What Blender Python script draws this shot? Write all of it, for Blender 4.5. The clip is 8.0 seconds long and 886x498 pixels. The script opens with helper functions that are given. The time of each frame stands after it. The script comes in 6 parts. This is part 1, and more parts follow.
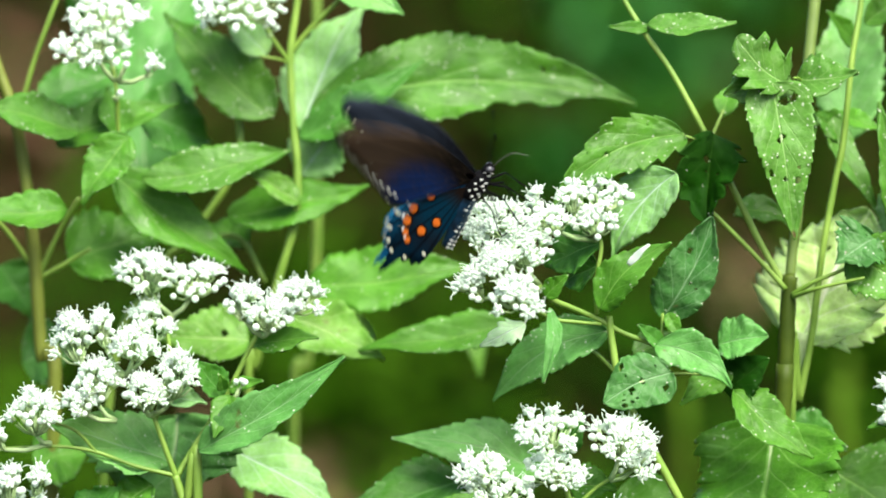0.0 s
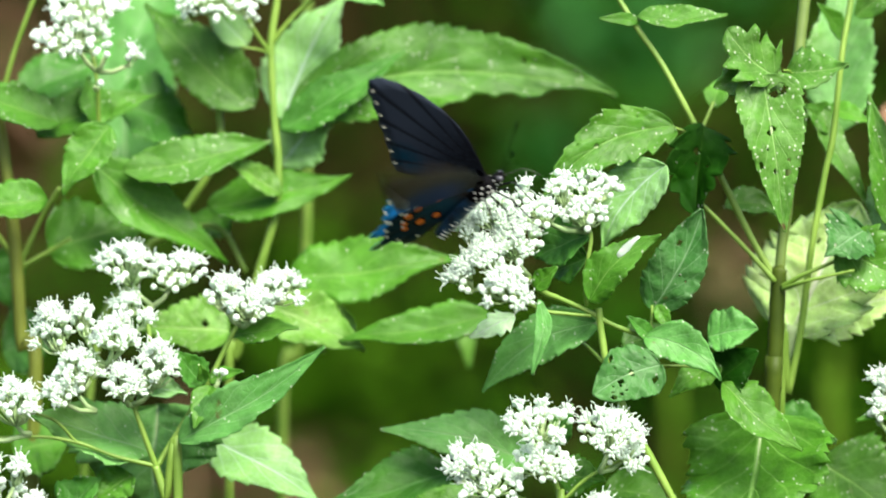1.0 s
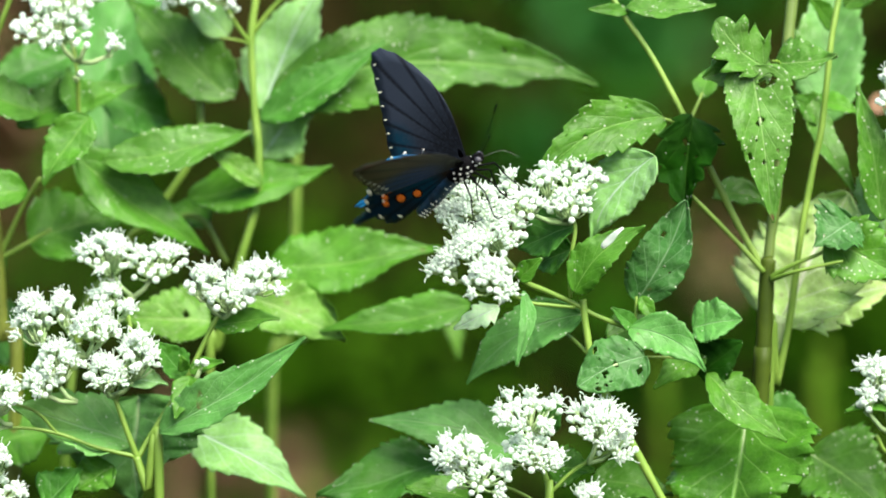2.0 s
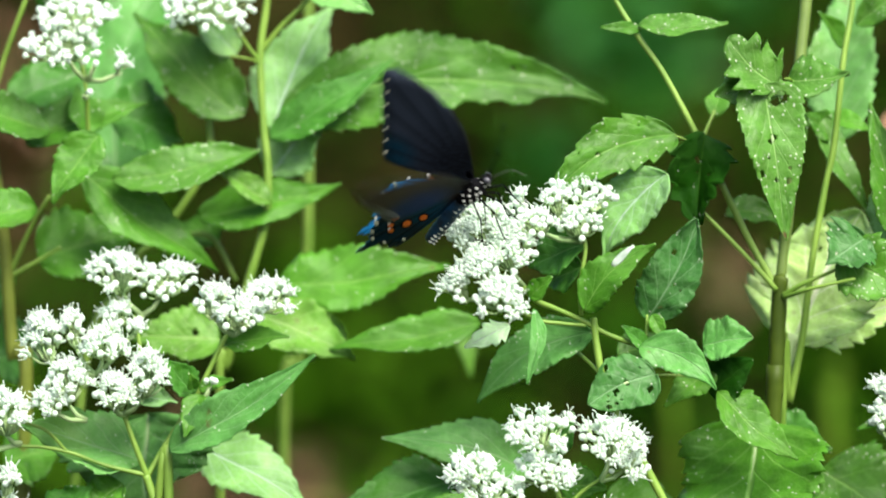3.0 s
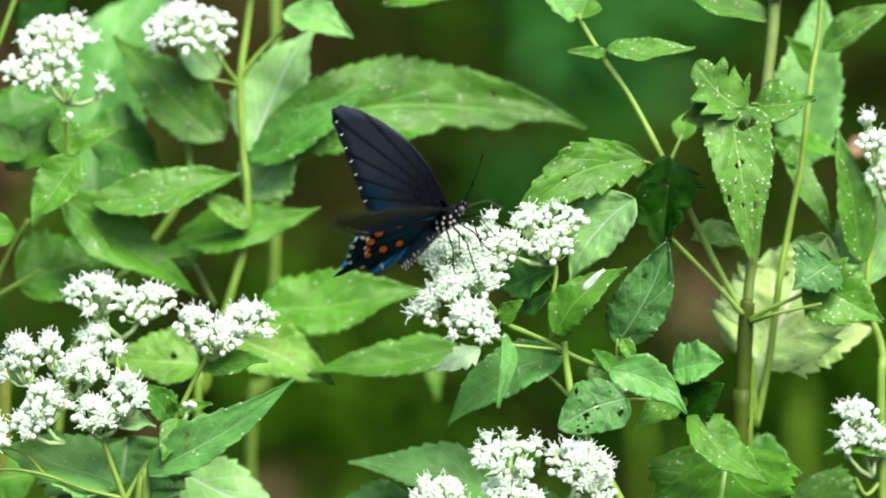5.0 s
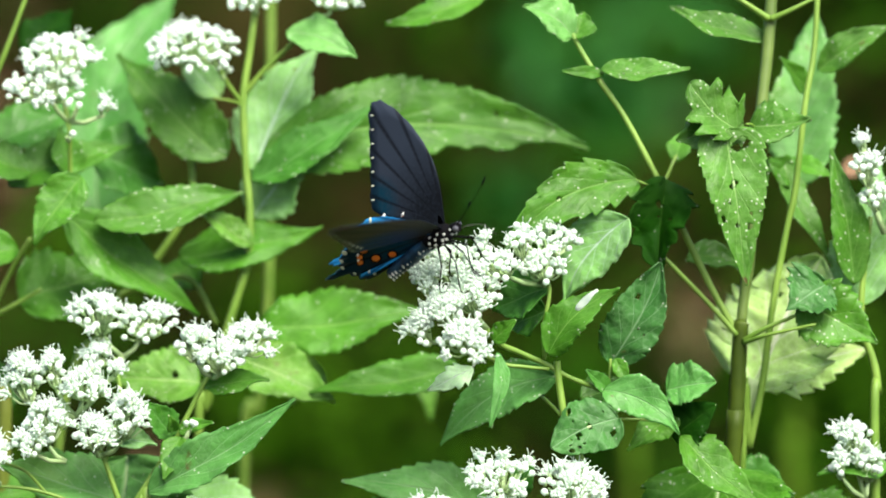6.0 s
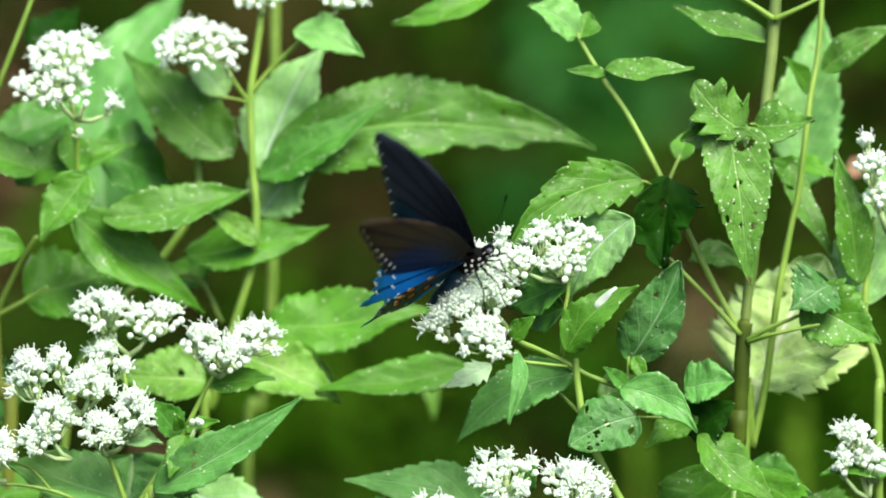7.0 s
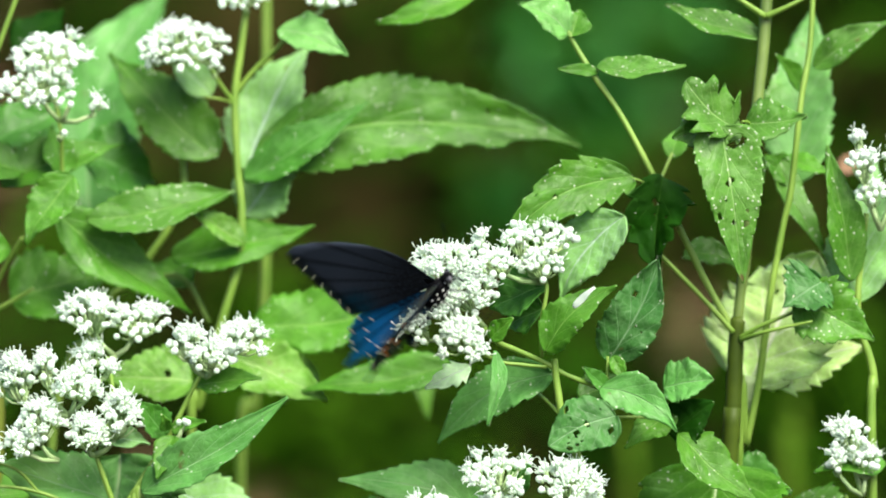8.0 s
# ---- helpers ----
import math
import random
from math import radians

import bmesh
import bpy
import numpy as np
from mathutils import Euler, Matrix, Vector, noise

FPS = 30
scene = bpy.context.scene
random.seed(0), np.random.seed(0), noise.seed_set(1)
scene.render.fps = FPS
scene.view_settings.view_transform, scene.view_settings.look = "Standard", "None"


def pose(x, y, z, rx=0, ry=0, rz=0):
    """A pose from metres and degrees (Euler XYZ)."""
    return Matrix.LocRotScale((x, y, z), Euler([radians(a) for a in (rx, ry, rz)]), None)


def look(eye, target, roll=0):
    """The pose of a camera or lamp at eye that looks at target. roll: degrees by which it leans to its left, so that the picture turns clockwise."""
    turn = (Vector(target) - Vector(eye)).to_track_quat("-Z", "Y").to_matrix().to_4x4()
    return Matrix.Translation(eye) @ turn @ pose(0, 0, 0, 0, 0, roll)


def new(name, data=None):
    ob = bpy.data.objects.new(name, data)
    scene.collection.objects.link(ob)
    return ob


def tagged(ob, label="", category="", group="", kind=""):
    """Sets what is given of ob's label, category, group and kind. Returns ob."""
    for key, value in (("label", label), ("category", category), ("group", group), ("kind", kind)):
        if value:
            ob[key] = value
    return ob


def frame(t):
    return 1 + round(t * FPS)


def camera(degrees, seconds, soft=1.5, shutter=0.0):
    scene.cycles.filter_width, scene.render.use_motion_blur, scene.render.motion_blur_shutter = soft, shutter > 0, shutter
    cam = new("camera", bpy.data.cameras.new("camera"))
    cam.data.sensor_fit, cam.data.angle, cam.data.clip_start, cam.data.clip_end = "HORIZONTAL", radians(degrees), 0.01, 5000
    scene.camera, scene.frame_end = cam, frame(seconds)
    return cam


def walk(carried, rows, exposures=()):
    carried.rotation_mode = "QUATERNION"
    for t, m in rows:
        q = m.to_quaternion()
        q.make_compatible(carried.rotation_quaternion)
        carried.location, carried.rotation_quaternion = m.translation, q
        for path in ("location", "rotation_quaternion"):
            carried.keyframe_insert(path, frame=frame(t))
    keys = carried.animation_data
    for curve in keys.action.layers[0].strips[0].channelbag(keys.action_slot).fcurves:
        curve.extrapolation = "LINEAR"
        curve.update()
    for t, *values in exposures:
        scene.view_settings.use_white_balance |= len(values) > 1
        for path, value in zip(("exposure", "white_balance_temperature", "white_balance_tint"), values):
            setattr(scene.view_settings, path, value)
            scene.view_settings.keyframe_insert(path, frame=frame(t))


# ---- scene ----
# ---- camera: a long lens, held by hand about a metre and a half from the flowers ----
cam = camera(10.0, 8.0, soft=1.8, shutter=0.9)
cam.data.dof.use_dof, cam.data.dof.focus_distance, cam.data.dof.aperture_fstop = True, 1.478, 6.5
EYE = (0.0, -1.5, 1.13)
TILT = -4.953


def aim(right, up, lean):
    """A hand-held aim: degrees to the right of and above the first aim, and the lean of the camera."""
    return pose(*EYE, 90 + TILT + up, 0, -right) @ pose(0, 0, 0, 0, 0, lean)


CAMERA_ROWS = [(0, aim(-0.0000, 0.0000, 0.00)),
               (0.5, aim(0.0153, -0.0332, 0.12)),
               (1, aim(0.1170, -0.0985, 0.20)),
               (1.5, aim(0.1630, -0.3229, 0.20)),
               (1.7, aim(0.2494, -0.2685, 0.20)),
               (2.8, aim(0.1471, -0.0895, 0.16)),
               (3, aim(0.1029, 0.0000, 0.14)),
               (3.5, aim(0.0499, 0.1630, 0.06)),
               (4, aim(0.2788, 0.2353, 0.14)),
               (4.5, aim(0.3491, 0.2347, 0.21)),
               (5, aim(0.4783, 0.2743, 0.28)),
               (5.2, aim(0.5499, 0.3772, 0.36)),
               (6.3, aim(0.5243, 0.5179, 0.56)),
               (6.5, aim(0.5230, 0.5396, 0.60)),
               (7, aim(0.5013, 0.4827, 0.66)),
               (7.5, aim(0.5601, 0.5339, 0.51)),
               (8, aim(0.5857, 0.4731, 0.34))]
walk(cam, CAMERA_ROWS, exposures=[(0, 1.08), (0.5, 1.08), (1.5, 1.03), (3, 0.96), (5, 0.94), (8, 0.92)])


# ---- light: soft daylight under a bright hazy sky, at the edge of a wood ----
world = bpy.data.worlds.new("sky")
scene.world = world
world.use_nodes = True
wn = world.node_tree
sky = wn.nodes.new("ShaderNodeTexSky")
sky.sky_type, sky.sun_disc = "NISHITA", False
sky.sun_elevation, sky.sun_rotation = radians(53), radians(152)
sky.air_density, sky.dust_density, sky.ozone_density = 1.0, 3.0, 1.0
wn.links.new(sky.outputs[0], wn.nodes["Background"].inputs[0])
wn.nodes["Background"].inputs[1].default_value = 0.11
sun = new("sun", bpy.data.lights.new("sun", "SUN"))
sun.data.energy, sun.data.angle, sun.data.color = 4.3, radians(38), (1.0, 0.97, 0.84)
sun.matrix_world = look((1.3, -2.4, 4.6), (0, 0, 1))


# ---- materials ----
def nodes_of(name):
    m = bpy.data.materials.new(name)
    m.use_nodes = True
    return m, m.node_tree, m.node_tree.nodes["Principled BSDF"]


def add(nt, kind, **values):
    n = nt.nodes.new("ShaderNode" + kind)
    for key, value in values.items():
        n.inputs[key].default_value = value
    return n


def mix(nt, fac, a, b, blend="MIX"):
    n = nt.nodes.new("ShaderNodeMix")
    n.data_type, n.blend_type = "RGBA", blend
    for slot, value in ((0, fac), (6, a), (7, b)):
        if hasattr(value, "is_linked"):
            nt.links.new(value, n.inputs[slot])
        else:
            n.inputs[slot].default_value = value if slot == 0 else (*value, 1)
    return n.outputs[2]


def ops(nt, op, a, b=0.0, clamp=False):
    n = nt.nodes.new("ShaderNodeMath")
    n.operation, n.use_clamp = op, clamp
    for slot, value in ((0, a), (1, b)):
        if hasattr(value, "is_linked"):
            nt.links.new(value, n.inputs[slot])
        else:
            n.inputs[slot].default_value = value
    return n.outputs[0]


def ramp(nt, value, lo, hi, a=0.0, b=1.0):
    n = nt.nodes.new("ShaderNodeMapRange")
    n.clamp = True
    for slot, v in ((1, lo), (2, hi), (3, a), (4, b)):
        n.inputs[slot].default_value = v
    nt.links.new(value, n.inputs[0])
    return n.outputs[0]


def noise_of(nt, scale, detail=3.0, where="Object", rough=0.5):
    co = nt.nodes.new("ShaderNodeTexCoord")
    n = add(nt, "TexNoise", Scale=scale, Detail=detail, Roughness=rough)
    nt.links.new(co.outputs[where], n.inputs["Vector"])
    return n.outputs[0]


def bump(nt, bsdf, height, strength, distance):
    b = add(nt, "Bump", Strength=strength, Distance=distance)
    nt.links.new(height, b.inputs["Height"])
    nt.links.new(b.outputs[0], bsdf.inputs["Normal"])


def leaf_material(name, deep, light, vein, through_colour, speck=0.66, brown=0.72, share=0.24, gloss=0.46, pairs=5.0, shine=0.28):
    m, nt, bsdf = nodes_of(name)
    deep, light, through_colour = ((c[0] * 0.77, c[1] * 1.05, c[2] * 0.44) for c in (deep, light, through_colour))
    uv = nt.nodes.new("ShaderNodeTexCoord")
    sep = nt.nodes.new("ShaderNodeSeparateXYZ")
    nt.links.new(uv.outputs["UV"], sep.inputs[0])
    along, across = sep.outputs[0], ops(nt, "ABSOLUTE", ops(nt, "SUBTRACT", sep.outputs[1], 0.5))
    # side veins sweep forward from the midrib, in pairs, with a fine net between
    arch = ops(nt, "MULTIPLY", ops(nt, "POWER", across, 0.8), 3.6)
    sweep = ops(nt, "SUBTRACT", ops(nt, "MULTIPLY", along, pairs), arch)
    wob = ops(nt, "MULTIPLY", noise_of(nt, 70), 0.55)
    tri = ops(nt, "PINGPONG", ops(nt, "ADD", sweep, wob), 0.5)
    fade = ramp(nt, across, 0.05, 0.46, 1.0, 0.35)
    side = ops(nt, "MULTIPLY", ramp(nt, tri, 0.0, 0.055, 1.0, 0.0), fade)
    mid = ramp(nt, across, 0.006, 0.024, 1.0, 0.0)
    co = nt.nodes.new("ShaderNodeTexCoord")
    net = add(nt, "TexVoronoi", Scale=520.0)
    net.feature = "DISTANCE_TO_EDGE"
    nt.links.new(co.outputs["Object"], net.inputs["Vector"])
    web = ramp(nt, net.outputs["Distance"], 0.0, 0.12, 1.0, 0.0)
    info = nt.nodes.new("ShaderNodeObjectInfo")
    blotch = ramp(nt, noise_of(nt, 48, 6, rough=0.65), 0.36, 0.64)
    tone = ops(nt, "ADD", ops(nt, "MULTIPLY", blotch, 0.55), ops(nt, "MULTIPLY", info.outputs["Random"], 0.6))
    base = mix(nt, tone, deep, light)
    shade = ramp(nt, noise_of(nt, 110, 5, rough=0.7), 0.3, 0.7, 0.55, 1.25)
    base = mix(nt, 1.0, base, shade, "MULTIPLY")
    yellow = ops(nt, "MULTIPLY", ramp(nt, noise_of(nt, 30, 3), 0.58, 0.74), 0.45)
    base = mix(nt, yellow, base, tuple(a * k for a, k in zip(light, (1.45, 1.15, 0.8))))
    # sky sheen painted in as a dull grey-green bloom, in uneven patches
    bloom = ops(nt, "MULTIPLY", ramp(nt, noise_of(nt, 38, 5, rough=0.6), 0.48, 0.70), 0.22)
    base = mix(nt, bloom, base, tuple(0.55 * c + 0.45 * k for c, k in zip(vein, (0.12, 0.27, 0.07))))
    base = mix(nt, ops(nt, "MULTIPLY", web, 0.20), base, vein)
    base = mix(nt, ops(nt, "MULTIPLY", side, 0.75), base, vein)
    base = mix(nt, mid, base, vein)
    # pale specks of dust and dried drops, and a few brown bites
    dots = add(nt, "TexVoronoi", Scale=620.0)
    nt.links.new(co.outputs["Object"], dots.inputs["Vector"])
    rim = ramp(nt, across, 0.30, 0.48, 0.0, 0.13)
    chance = ops(nt, "GREATER_THAN", ops(nt, "ADD", noise_of(nt, 200, 2), rim), speck - 0.05)
    spot = ops(nt, "MULTIPLY", ramp(nt, dots.outputs["Distance"], 0.14, 0.26, 1.0, 0.0), chance)
    base = mix(nt, ops(nt, "MULTIPLY", spot, 0.6), base, (0.72, 0.78, 0.62))
    rust = ramp(nt, noise_of(nt, 120, 3), brown, brown + 0.05)
    base = mix(nt, rust, base, (0.10, 0.06, 0.025))
    nt.links.new(base, bsdf.inputs["Base Color"])
    nt.links.new(ramp(nt, noise_of(nt, 70, 4), 0.3, 0.7, gloss - 0.12, gloss + 0.14), bsdf.inputs["Roughness"])
    bsdf.inputs["Specular IOR Level"].default_value = shine
    relief = ops(nt, "SUBTRACT", ops(nt, "ADD", ops(nt, "MULTIPLY", noise_of(nt, 420), 0.35), ops(nt, "MULTIPLY", web, -0.07)),
                 ops(nt, "ADD", ops(nt, "MULTIPLY", side, 0.22), ops(nt, "MULTIPLY", mid, 0.6)))
    pillow = ops(nt, "ADD", ops(nt, "MULTIPLY", ops(nt, "POWER", tri, 0.6), 0.16), ops(nt, "MULTIPLY", noise_of(nt, 120, 4), 1.5))
    bump(nt, bsdf, ops(nt, "ADD", relief, pillow), 0.6, 0.0009)
    glow = nt.nodes.new("ShaderNodeBsdfTranslucent")
    nt.links.new(mix(nt, ops(nt, "MULTIPLY", ops(nt, "ADD", side, mid), 0.4, True), through_colour, vein), glow.inputs[0])
    both = add(nt, "MixShader", Fac=share)
    nt.links.new(bsdf.outputs[0], both.inputs[1])
    nt.links.new(glow.outputs[0], both.inputs[2])
    nt.links.new(both.outputs[0], nt.nodes["Material Output"].inputs[0])
    return m


def plain(name, a, b, scale, rough, relief=0.2, spread=0.0005, metal=0.0, lo=0.35, hi=0.65, detail=4.0, **more):
    m, nt, bsdf = nodes_of(name)
    grain = noise_of(nt, scale, detail)
    nt.links.new(mix(nt, ramp(nt, grain, lo, hi), a, b), bsdf.inputs["Base Color"])
    bsdf.inputs["Roughness"].default_value, bsdf.inputs["Metallic"].default_value = rough, metal
    for key, value in more.items():
        bsdf.inputs[key.replace("_", " ")].default_value = value
    bump(nt, bsdf, noise_of(nt, scale * 4), relief, spread)
    return m


LEAF = leaf_material("leaf_green", (0.054, 0.150, 0.018), (0.100, 0.248, 0.030), (0.175, 0.382, 0.067), (0.128, 0.432, 0.017))
LEAF_DEEP = leaf_material("leaf_deep_green", (0.040, 0.130, 0.026), (0.076, 0.218, 0.042), (0.146, 0.359, 0.089), (0.088, 0.359, 0.032))
LEAF_YOUNG = leaf_material("leaf_yellow_green", (0.10, 0.21, 0.04), (0.165, 0.30, 0.075), (0.33, 0.50, 0.17), (0.25, 0.47, 0.05))
LEAF_PALE = leaf_material("leaf_pale_underside", (0.25, 0.42, 0.24), (0.37, 0.56, 0.36), (0.48, 0.66, 0.50), (0.24, 0.48, 0.14), speck=0.75)
LEAF_SILVER = leaf_material("leaf_silvery_underside", (0.56, 0.66, 0.42), (0.72, 0.80, 0.56), (0.82, 0.86, 0.66), (0.62, 0.78, 0.40), speck=0.8, share=0.12)
LEAF_BLUE = leaf_material("leaf_blue_green", (0.080, 0.215, 0.085), (0.140, 0.320, 0.145), (0.210, 0.420, 0.160), (0.110, 0.380, 0.040))
LEAF_WHITE = leaf_material("leaf_whitish_torn", (0.56, 0.64, 0.95), (0.72, 0.78, 1.0), (0.72, 0.80, 0.74), (0.55, 0.68, 0.60), speck=0.8)
LEAF_MIST = leaf_material("leaf_misty_green", (0.130, 0.285, 0.130), (0.205, 0.390, 0.205), (0.260, 0.460, 0.190), (0.150, 0.420, 0.060))
LEAF_SLATE = leaf_material("leaf_grey_green", (0.046, 0.135, 0.055), (0.076, 0.195, 0.085), (0.20, 0.37, 0.17), (0.09, 0.30, 0.06), speck=0.7)
LEAF_DULL = leaf_material("leaf_dull_green", (0.046, 0.126, 0.016), (0.090, 0.212, 0.030), (0.165, 0.350, 0.070), (0.105, 0.350, 0.014), speck=0.62)
# near-black green: the curled leaf's shade is put into this colour
LEAF_DARK = leaf_material("leaf_dark_shaded", (0.004, 0.026, 0.001), (0.010, 0.052, 0.002), (0.020, 0.080, 0.005), (0.06, 0.24, 0.003), speck=0.72, gloss=0.7, shine=0.08, pairs=4.0)
LEAF_BITTEN = leaf_material("leaf_spotted", (0.062, 0.150, 0.028), (0.108, 0.232, 0.052), (0.215, 0.400, 0.110), (0.110, 0.350, 0.018), speck=0.56, brown=0.70)
STEM = plain("stem_green", (0.125, 0.240, 0.026), (0.22, 0.36, 0.055), 60, 0.5)
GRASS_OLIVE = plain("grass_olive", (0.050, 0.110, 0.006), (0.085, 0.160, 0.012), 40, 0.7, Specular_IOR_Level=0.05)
STEM_MID = plain("stem_dull_green", (0.080, 0.135, 0.024), (0.145, 0.22, 0.045), 60, 0.5)
STEM_BROWN = plain("stem_brown_green", (0.105, 0.130, 0.012), (0.18, 0.23, 0.028), 50, 0.55)
STEM_OLIVE = plain("stem_olive", (0.034, 0.060, 0.004), (0.072, 0.112, 0.010), 60, 0.55, Specular_IOR_Level=0.2)
PEDICEL = plain("pedicel_pale_green", (0.24, 0.38, 0.15), (0.38, 0.50, 0.24), 120, 0.6)


def petal_material():
    m, nt, bsdf = nodes_of("petal_white")
    tone = mix(nt, ramp(nt, noise_of(nt, 300), 0.35, 0.65), (0.80, 0.90, 0.81), (0.87, 0.95, 0.88))
    nt.links.new(tone, bsdf.inputs["Base Color"])
    bsdf.inputs["Roughness"].default_value = 0.75
    glow = nt.nodes.new("ShaderNodeBsdfTranslucent")
    nt.links.new(tone, glow.inputs[0])
    both = add(nt, "MixShader", Fac=0.45)
    nt.links.new(bsdf.outputs[0], both.inputs[1])
    nt.links.new(glow.outputs[0], both.inputs[2])
    nt.links.new(both.outputs[0], nt.nodes["Material Output"].inputs[0])
    return m


PETAL = petal_material()
BRACT = plain("bract_pale_green", (0.36, 0.52, 0.22), (0.55, 0.68, 0.38), 300, 0.65)
# soil kept almost black, so the wood's shade sits in its colour
SOIL = plain("woodland_soil_shaded", (0.006, 0.007, 0.001), (0.024, 0.019, 0.005), 2.6, 0.95, 0.8, 0.02, lo=0.38, hi=0.62, detail=8, Specular_IOR_Level=0.05)
DEAD_PALE = plain("dead_leaf_tan", (0.42, 0.29, 0.17), (0.60, 0.44, 0.28), 30, 0.8, Specular_IOR_Level=0.05)
DEAD = plain("dead_leaf_brown", (0.18, 0.105, 0.06), (0.32, 0.20, 0.125), 30, 0.8, Specular_IOR_Level=0.05)
# weeds on the bank: the wood's shade is put into this dark green
WEED_SHADED = plain("weed_shaded_green", (0.006, 0.030, 0.001), (0.022, 0.080, 0.003), 9, 0.8, Specular_IOR_Level=0.02)
# the same weeds as if sunlit, lighter only in colour
WEED_SUNLIT = plain("weed_sunlit_green", (0.034, 0.110, 0.003), (0.066, 0.172, 0.008), 9, 0.8, Specular_IOR_Level=0.02)
WEED_BLUE = plain("weed_blue_green", (0.060, 0.27, 0.050), (0.120, 0.40, 0.105), 9, 0.8, Specular_IOR_Level=0.02)


# ---- builders ----
def part(name, bm, material, parent=None, label=""):
    """One mesh object from a bmesh, in the space of its parent."""
    me = bpy.data.meshes.new(name)
    bm.to_mesh(me)
    bm.free()
    for f in me.polygons:
        f.use_smooth = True
    for m in material if isinstance(material, (list, tuple)) else (material,):
        me.materials.append(m)
    ob = new(name, me)
    ob.parent = parent
    if label:
        tagged(ob, label)
    return ob


def curve_points(points, steps=8):
    """A smooth line through points (Catmull-Rom)."""
    p = [Vector(q) for q in points]
    p = [2 * p[0] - p[1], *p, 2 * p[-1] - p[-2]]
    out = []
    for a, b, c, d in zip(p, p[1:], p[2:], p[3:]):
        for i in range(steps):
            t = i / steps
            out.append(0.5 * (2 * b + (c - a) * t + (2 * a - 5 * b + 4 * c - d) * t * t + (3 * b - a - 3 * c + d) * t ** 3))
    return out + [p[-2]]


def tube(bm, line, r0, r1, sides=8, mat=0, knob=0.0):
    """A tapered, closed tube along a line."""
    rings, last = [], None
    for i, c in enumerate(line):
        ahead = (line[min(i + 1, len(line) - 1)] - line[max(i - 1, 0)]).normalized()
        u = (last or ahead.orthogonal())
        u = (u - ahead * u.dot(ahead)).normalized()
        last, v = u, ahead.cross(u)
        t = i / (len(line) - 1)
        r = r0 + (r1 - r0) * t
        if knob:
            r *= 1 + knob * noise.noise(c * 180)
        rings.append([bm.verts.new(c + r * (math.cos(a) * u + math.sin(a) * v)) for a in (2 * math.pi * k / sides for k in range(sides))])
    for a, b in zip(rings, rings[1:]):
        for k in range(sides):
            bm.faces.new((a[k], a[(k + 1) % sides], b[(k + 1) % sides], b[k])).material_index = mat
    bm.faces.new(rings[0][::-1]).material_index = mat
    bm.faces.new(rings[-1]).material_index = mat


def plant(name, root, label, group="", category="wildflower plant"):
    group = group or {"boneset_plant": "boneset plants", "weed_stem": "bare stems", "grass_stalk": "grass stalks"}[name]
    ob = new(name)
    ob.location = root
    tagged(ob, label, category, group)
    return ob


def stem(owner, points, r0, r1, material=None, name="stem", sides=9):
    bm = bmesh.new()
    o = Vector(owner.location)
    tube(bm, [p - o for p in curve_points(points)], r0, r1, sides, knob=0.12)
    return part(name, bm, material or STEM, owner)


LEAF_SEED = [100]


